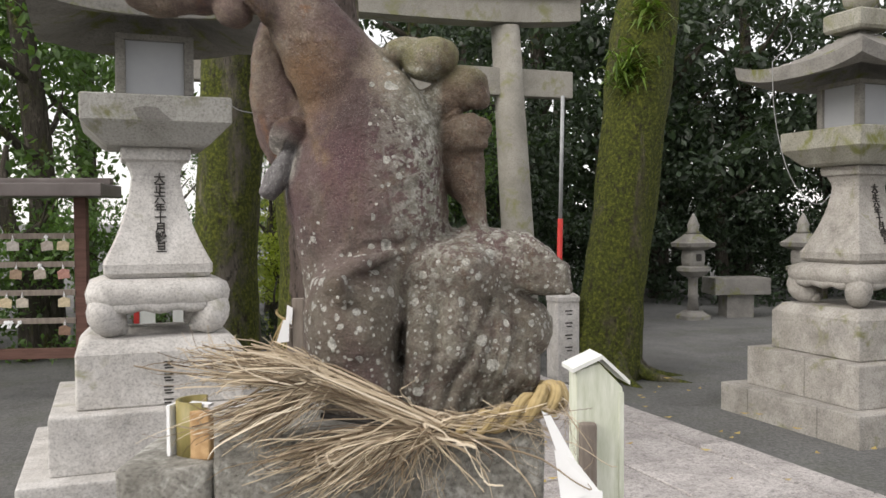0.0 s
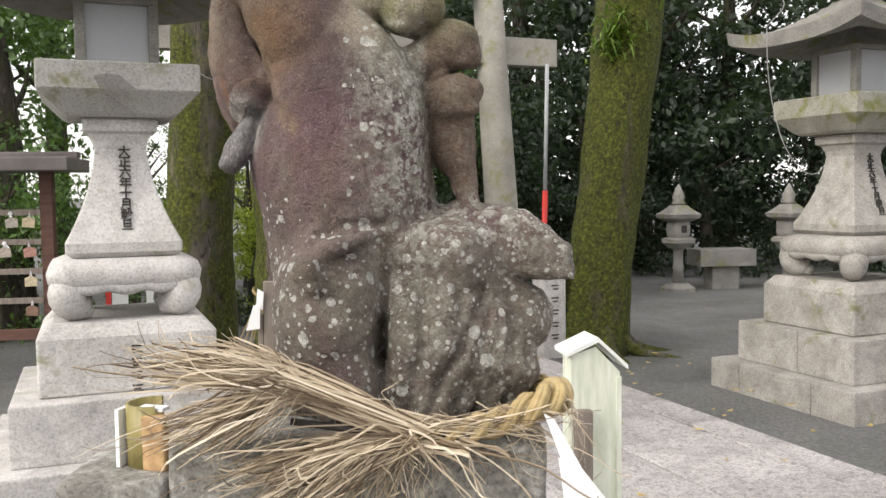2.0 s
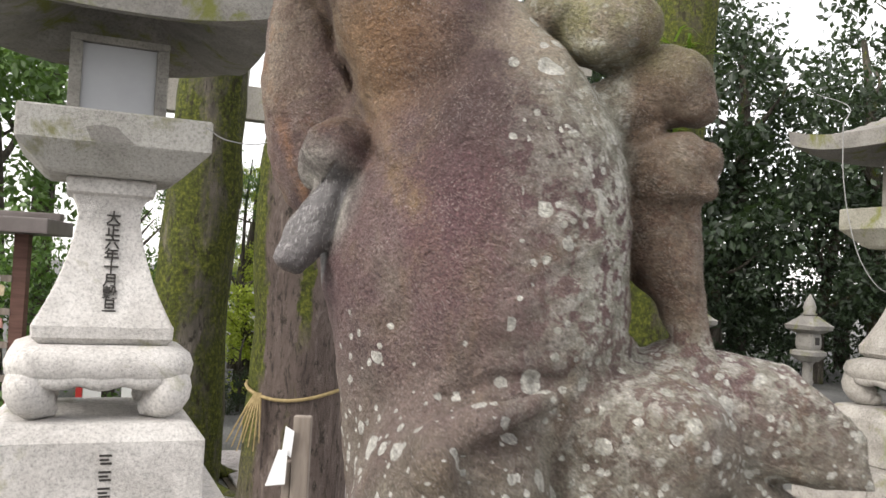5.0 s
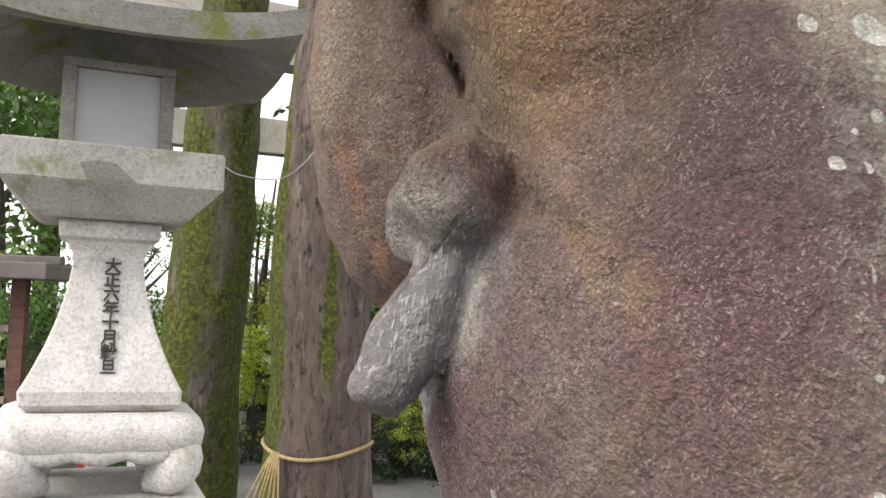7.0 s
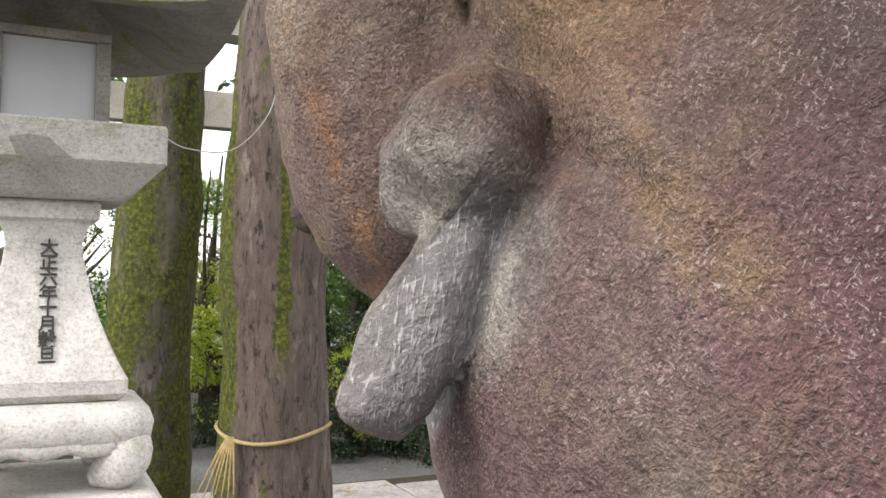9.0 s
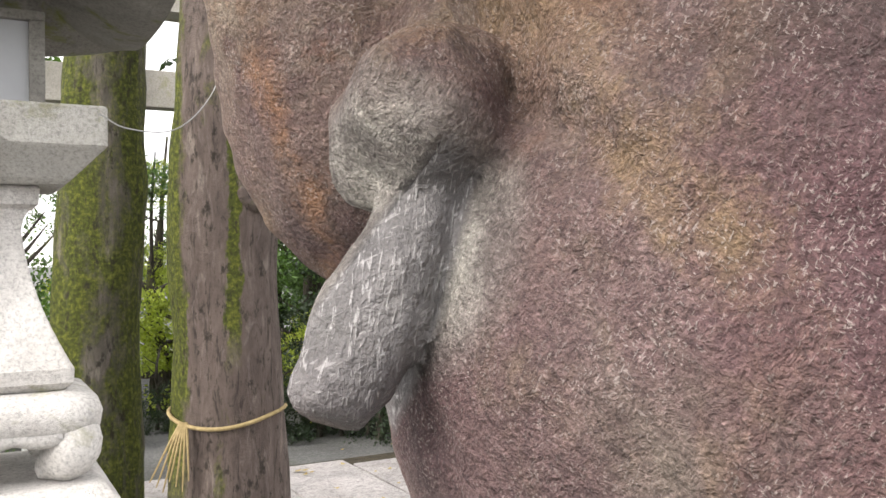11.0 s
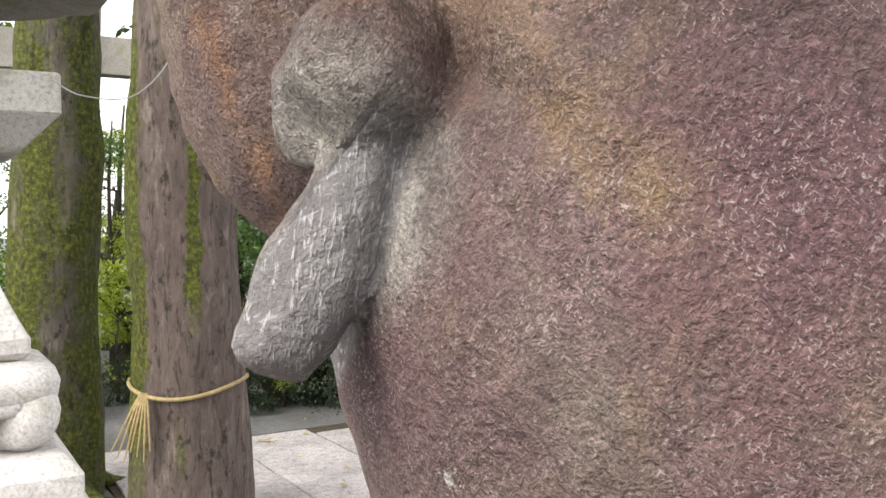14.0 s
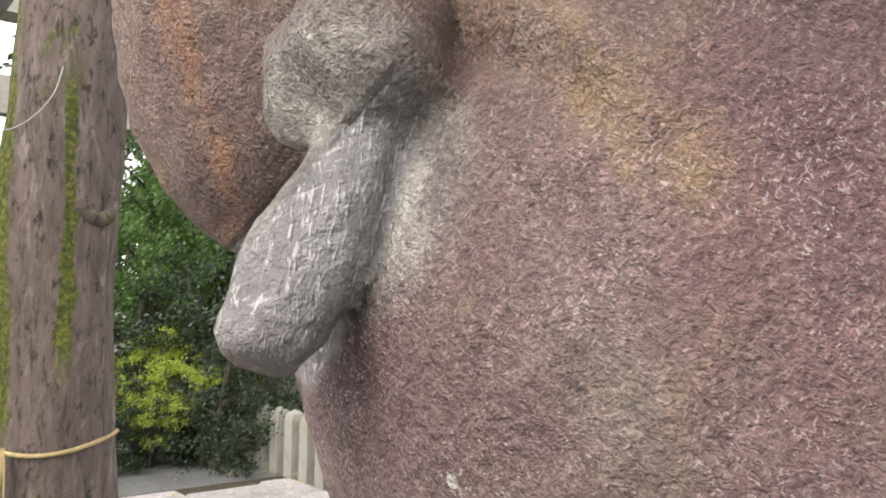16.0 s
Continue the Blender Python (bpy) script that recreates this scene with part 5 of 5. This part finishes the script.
part("paper", sheet([(-0.335, 1.442, 1.155), (-0.30, 1.440, 1.190), (-0.292, 1.442, 1.178), (-0.310, 1.440, 1.145)]), M_PAPER, scrap)


def bamboo_vessel():
    root = empty("bamboo_vessel", pose(-0.575, 1.60, 1.015, 0, 0, -14), "old split bamboo tube with brown inside, standing on the pedestal", "bamboo vessel")
    bm = bmesh.new()
    for i in range(13):
        a = math.pi * (0.55 + 1.15 * i / 12)
        for r, z in ((0.048, 0.0), (0.048, 0.115), (0.041, 0.115), (0.041, 0.0)):
            bm.verts.new((r * math.cos(a), r * math.sin(a), z))
    bm.verts.ensure_lookup_table()
    for i in range(12):
        for q in range(4):
            bm.faces.new((bm.verts[4 * i + q], bm.verts[4 * i + (q + 1) % 4], bm.verts[4 * i + 4 + (q + 1) % 4], bm.verts[4 * i + 4 + q]))
    bmesh.ops.recalc_face_normals(bm, faces=bm.faces[:])
    part("tube", bm, M_BAMBOO, root, smooth=True)
    part("inner_board", box(0.006, 0.052, -0.050, -0.030, 0.0, 0.100, 0.006, 3, 0.003, 3), M_BAMBOO_IN, root, "orange-brown inner wall")
    part("paper_band", box(-0.050, -0.042, -0.045, -0.012, 0.0, 0.108, 0.001), M_PAPER, root, "white paper strip")
    part("paper_top", box(-0.01, 0.04, -0.034, -0.01, 0.105, 0.112, 0.001), M_PAPER, root)
    return root


bamboo_vessel()
ledge = empty("ledge_stone", pose(-0.61, 1.68, 0, 0, 0, 0), "rough grey stone beside the pedestal carrying the bamboo", "stone")
part("block", box(-0.10, 0.09, -0.20, 0.24, GZ - 0.05, 1.017, 0.014, 2, 0.005, 4), M_BASE, ledge, smooth=True)


# ---- small painted offering box with a gabled lid ----
def offering_box():
    root = empty("offering_box", pose(0.452, 2.88, 0, 0, 0, 8), "small pale green-white painted wooden box on a post with gabled lid", "offering box")
    part("body", sheet([(-0.082, -0.05, GZ - 0.02), (0.082, -0.05, GZ - 0.02), (0.082, -0.05, 0.915), (0.0, -0.05, 1.0), (-0.082, -0.05, 0.975)], 0.10), M_WHITE_PAINT, root)
    for pts in (((-0.10, -0.065, 0.972), (0.005, -0.065, 1.018), (0.005, -0.065, 1.032), (-0.10, -0.065, 0.986)), ((0.005, -0.065, 1.018), (0.105, -0.065, 0.925), (0.105, -0.065, 0.94), (0.005, -0.065, 1.032))):
        part("lid_board", sheet(pts, 0.15), M_PAPER_PAINT, root, "white painted lid board")
    part("wooden_tap", box(-0.078, -0.018, -0.085, -0.05, 0.45, 0.80, 0.012, 3), M_WOOD_GREY, root, "bare brown wooden stub")
    part("corner_strip", box(0.068, 0.086, -0.056, -0.048, GZ, 0.90, 0.002), M_WHITE_PAINT, root)
    return root


M_PAPER_PAINT = plain_mat("white_gloss_paint", (0.70, 0.72, 0.68), (0.82, 0.83, 0.80), 12, 0.5, 30, 0.2)
offering_box()

stake = empty("wooden_stake", pose(-0.515, 2.42, 0), "weathered split wooden stake behind the statue", "stake")
part("shaft", box(-0.017, 0.017, -0.012, 0.012, GZ - 0.02, 1.268, 0.003), M_WOOD_GREY, stake)
part("side_shaft", box(-0.034, -0.018, -0.010, 0.010, GZ - 0.02, 1.18, 0.003), M_WOOD_GREY, stake)
streamer = tagged(new("paper_streamer"), "white paper streamer tied beside the wooden stake", "paper streamer")
part("fold", sheet([(-0.545, 2.40, 1.25), (-0.528, 2.40, 1.24), (-0.532, 2.40, 1.19), (-0.55, 2.40, 1.20)]), M_PAPER, streamer)
part("fold", sheet([(-0.556, 2.395, 1.205), (-0.538, 2.395, 1.205), (-0.540, 2.395, 1.14), (-0.578, 2.395, 1.135)]), M_PAPER, streamer)

part("knot", square_loft([(0.10, -0.02), (0.115, 0.01), (0.10, 0.04), (0.06, 0.035), (0.035, 0.015)], 6, 0.95), M_BARK, rope_tree, "round grown-over branch scar", pose(-0.85, 5.815, 1.97, 68, 0, 38), True)
# ---- twine round the barked trunk ----
twine = tagged(new("straw_twine"), "straw twine tied round the brown trunk with hanging ends", "twine")
ring = [(-1.02 + 0.296 * math.cos(a), 6.0 + 0.296 * math.sin(a), 0.84 + 0.03 * math.cos(a * 2 + 0.3)) for a in [k * 2 * math.pi / 40 for k in range(41)]]
part("loop", tube(ring, [0.011] * 41, 6), M_TWINE, twine, smooth=True)
for k in range(7):
    dx = 0.014 * (k - 3)
    part("loose_end", tube(curve_points([(-1.205 + dx * 0.3, 5.762, 0.84), (-1.225 + dx, 5.735, 0.75), (-1.27 + dx * 2.2, 5.725, 0.56 - 0.025 * (k % 3))], 6), [0.008, 0.008, 0.007, 0.006, 0.005, 0.003], 5), M_TWINE, twine)

# ---- plaques on the rack ----
def plaque_colours():
    m, n, l, b = material("plaque_wood_mixed", 0.6)
    oi = n.new("ShaderNodeObjectInfo")
    v = coords(n, l)
    tone = ramp(n, l, oi.outputs["Random"], [(0.0, (0.16, 0.08, 0.055)), (0.3, (0.34, 0.25, 0.17)), (0.6, (0.46, 0.43, 0.40)), (0.85, (0.55, 0.46, 0.30)), (1.0, (0.40, 0.20, 0.17))])
    l.new(mixc(n, l, 0.5, tone, ramp(n, l, tex_noise(n, l, v, 45, 4, 0.7), [(0.35, 0.45), (0.6, 1.25)]), "MULTIPLY"), b.inputs["Base Color"])
    return m


M_WOOD_PLAQUE = plaque_colours()


def plaque():
    root = empty("votive_plaque", pose(0, 0, -50), "small pale wooden votive plaque hanging by a cord", "plaque", "votive plaques")
    part("board", sheet([(-0.044, -0.006, -0.036), (0.044, -0.006, -0.036), (0.044, -0.006, 0.026), (0.0, -0.006, 0.042), (-0.044, -0.006, 0.026)], 0.009), M_WOOD_PLAQUE, root)
    part("cord", tube([(-0.006, 0, 0.04), (0, 0, 0.085), (0.006, 0, 0.04)], [0.004] * 3, 5), M_PAPER, root, "white cord")
    return root


first = plaque()
qr = random.Random(8)
rm = rack.matrix_basis
placed = 0
for z in (1.40, 1.18, 0.96, 0.74):
    x = -0.12
    while x > -1.75:
        if qr.random() < 0.8:
            m = rm @ pose(x, -0.066, z - 0.075, 0, qr.uniform(-7, 7), 0)
            if placed:
                copy_thing(first, m)
            else:
                first.matrix_basis = m
            placed += 1
        x -= qr.uniform(0.11, 0.18)


# ---- far side: small lanterns, stone table, posts, pole ----
def small_lantern(m):
    root = empty("small_stone_lantern", m, "small weathered stone lantern at the grove's edge", "stone lantern", "small stone lanterns")
    part("base", square_loft([(0.20, -0.03), (0.20, 0.05), (0.13, 0.10), (0.12, 0.12)], 4, 0.5), M_GRANITE_DARK, root)
    part("shaft", square_loft([(0.08, 0.12), (0.065, 0.3), (0.08, 0.33), (0.065, 0.36), (0.065, 0.56), (0.095, 0.60)], 6, 0.95), M_GRANITE_DARK, root, smooth=True)
    part("platform", square_loft([(0.11, 0.60), (0.19, 0.68), (0.19, 0.73), (0.15, 0.75)], 4, 0.5), M_GRANITE_DARK, root)
    ch = part("light_chamber", square_loft([(0.115, 0.75), (0.13, 0.80), (0.13, 0.92), (0.115, 0.98)], 4, 0.4), M_GRANITE_DARK, root)
    # chamber is closed: a dark plate gives the shade inside the opening
    part("opening", box(-0.045, 0.045, -0.134, -0.128, 0.82, 0.92, 0.004), M_INK, ch, "dark plate in place of the shaded light opening")
    part("roof", square_loft([(0.14, 0.975), (0.225, 1.02), (0.24, 1.075), (0.20, 1.10), (0.12, 1.17), (0.09, 1.20)], 4, 0.25), M_GRANITE_DARK, root)
    part("finial", square_loft([(0.07, 1.20), (0.10, 1.22), (0.07, 1.25), (0.085, 1.32), (0.05, 1.41), (0.008, 1.49)], 6, 0.95), M_GRANITE_DARK, root, smooth=True)
    return root


sl = small_lantern(pose(3.30, 12.2, GZ, 0, 0, AX))
copy_thing(sl, pose(4.86, 12.25, GZ, 0, 0, AX + 10))
table = empty("stone_table", pose(4.0, 12.5, 0, 0, 0, 6), "low grey stone table by the grove", "stone table")
part("top", box(-0.41, 0.41, -0.25, 0.25, 0.43, 0.67, 0.012), M_GRANITE_DARK, table)
part("leg", box(-0.20, 0.20, -0.16, 0.16, GZ - 0.03, 0.43, 0.01), M_GRANITE_DARK, table)

post = empty("stone_post", pose(0.89, 7.45, 0, 0, 0, AX), "square pale stone marker post with carved bars", "stone post")
part("shaft", box(-0.105, 0.105, -0.105, 0.105, GZ - 0.03, 0.80, 0.008), M_GRANITE, post)
part("cap", square_loft([(0.115, 0.80), (0.115, 0.835), (0.09, 0.86), (0.05, 0.88)], 4, 0.2), M_GRANITE, post)
for k in range(5):
    for dx, w, dz in ((0.0, 0.07, 0.018), (0.005, 0.05, -0.012)):
        part("carved_bar", box(dx - w / 2, dx + w / 2, -0.109, -0.104, 0.70 - k * 0.105 + dz - 0.006, 0.70 - k * 0.105 + dz + 0.006), M_INK, post)
pole = empty("marker_pole", pose(1.02, 9.0, 0, 0, 1.2, 0), "thin grey pole, its lower part painted red", "pole")
part("upper_pole", tube([(0, 0, 1.52), (0, 0, 2.80)], [0.02, 0.02], 10), M_STEEL, pole, smooth=True)
part("lower_pole", tube([(0, 0, GZ), (0, 0, 1.52)], [0.028, 0.028], 10), M_RED, pole, "red painted lower part", smooth=True)

for k in range(9):
    p = Vector((0.66, 7.95, 0)) + V * (0.24 * k)
    pk = empty("stone_picket", pose(p.x, p.y, 0, 0, 0, AX), "grey stone picket of the low fence by the way", "fence picket", "stone pickets")
    part("shaft", square_loft([(0.062, GZ - 0.03), (0.062, 0.56), (0.05, 0.60), (0.01, 0.63)], 3, 0.1), M_TORII, pk)

kn = random.Random(3)
for k in range(16):
    z = kn.choice((1.40, 1.18, 0.96, 0.74))
    x = kn.uniform(-1.7, -0.1)
    pk = empty("paper_knot", rm @ pose(x, -0.066, z - 0.01, 0, kn.uniform(-50, 50), 0), "knotted white fortune paper tied to the rack's rail", "paper knot", "paper knots")
    part("strip", box(-0.007, 0.007, -0.004, 0.004, -0.045, 0.02, 0.003), M_PAPER, pk)
    part("knot", box(-0.016, 0.016, -0.008, 0.006, -0.006, 0.012, 0.004), M_PAPER, pk)

sign = empty("notice_board", pose(-2.62, 7.5, 0, 0, 0, 10), "low white notice board with a red post behind the lantern", "notice board")
part("red_post", box(-0.27, -0.225, -0.02, 0.02, GZ, 0.86, 0.003), M_RED, sign)
part("board", box(-0.222, -0.09, -0.012, 0.012, GZ, 0.84, 0.003), M_PAPER_PAINT, sign)
part("board", box(0.06, 0.15, -0.012, 0.012, GZ, 0.84, 0.003), M_PAPER_PAINT, sign)

# ---- cables ----
cable = tagged(new("lantern_cable"), "thin pale cable hanging from the lantern's eave", "cable")
part("drop", tube(curve_points([(2.02, 5.55, 2.52), (2.03, 5.55, 2.25), (2.07, 5.55, 2.0), (2.14, 5.55, 1.78), (2.25, 5.56, 1.63), (2.36, 5.6, 1.60), (2.44, 5.62, 1.67)], 36), [0.0032] * 36, 5), M_CABLE, cable, smooth=True)
part("stretch", tube(curve_points([(2.02, 5.55, 2.52), (2.5, 6.5, 2.85), (3.4, 9.0, 3.5)], 20), [0.003] * 20, 5), M_CABLE, cable, smooth=True)
cable2 = tagged(new("lantern_cable"), "thin grey wire from the lantern platform to the tree", "cable")
part("wire", tube(curve_points([(-1.19, 4.20, 2.10), (-1.11, 4.25, 2.06), (-1.0, 4.5, 2.10), (-0.98, 5.2, 2.35), (-1.0, 5.75, 2.62)], 24), [0.0025] * 24, 5), M_CABLE, cable2, smooth=True)

# ---- ferns on the mossy trunk, fallen leaves ----
def fern(x, y, z, s, seed):
    rng = random.Random(seed)
    verts, faces = [], []
    for i in range(60):
        a = rng.uniform(math.pi, 2 * math.pi)
        d = Vector((math.cos(a), math.sin(a) * 0.7, rng.uniform(-0.7, 0.8))).normalized()
        o = Vector((rng.gauss(0, 0.09), rng.gauss(0, 0.02), rng.gauss(0, 0.09))) * s
        L = rng.uniform(0.12, 0.26) * s
        side = d.cross(Vector((0, 0, 1))).normalized() * 0.012 * s
        b = len(verts)
        p = [o, o + d * L * 0.5 + Vector((0, 0, 0.02)), o + d * L - Vector((0, 0, 0.05 * s))]
        verts += [tuple(p[0] - side), tuple(p[0] + side), tuple(p[1] - side), tuple(p[1] + side), tuple(p[2])]
        faces += [(b, b + 1, b + 3, b + 2), (b + 2, b + 3, b + 4)]
    ob = new("fern_tuft", mesh_from("fern_tuft", verts, faces, M_FERN))
    ob.matrix_basis = pose(x, y, z)
    return tagged(ob, "tuft of narrow green fern growing on the mossy trunk", "fern", "fern tufts")


fern(1.42, 7.33, 2.78, 1.0, 1)
fern(1.36, 7.36, 2.70, 0.8, 2)
fern(1.62, 7.36, 3.28, 1.0, 3)
fern(1.52, 7.38, 2.86, 0.9, 4)

lrng = random.Random(4)
verts, faces = [], []
for i in range(130):
    p = site(lrng.uniform(-2.2, 0.9), lrng.uniform(-1.5, 4.5))
    a, s, z = lrng.uniform(0, 6.28), lrng.uniform(0.02, 0.045), GZ + 0.042 + lrng.uniform(0, 0.01)
    b = len(verts)
    for q, r in ((0, 1), (1.57, 0.45), (3.14, 1), (4.71, 0.45)):
        verts.append((p.x + s * r * math.cos(a + q), p.y + s * r * math.sin(a + q), z + 0.006 * (q in (0, 3.14))))
    faces.append((b, b + 1, b + 2, b + 3))
tagged(new("fallen_leaves", mesh_from("fallen_leaves", verts, faces, plain_mat("dry_leaf", (0.30, 0.20, 0.06), (0.50, 0.40, 0.14), 20, 0.7))), "scattered dry yellow leaves on paving and earth", "leaves", kind="stuff")
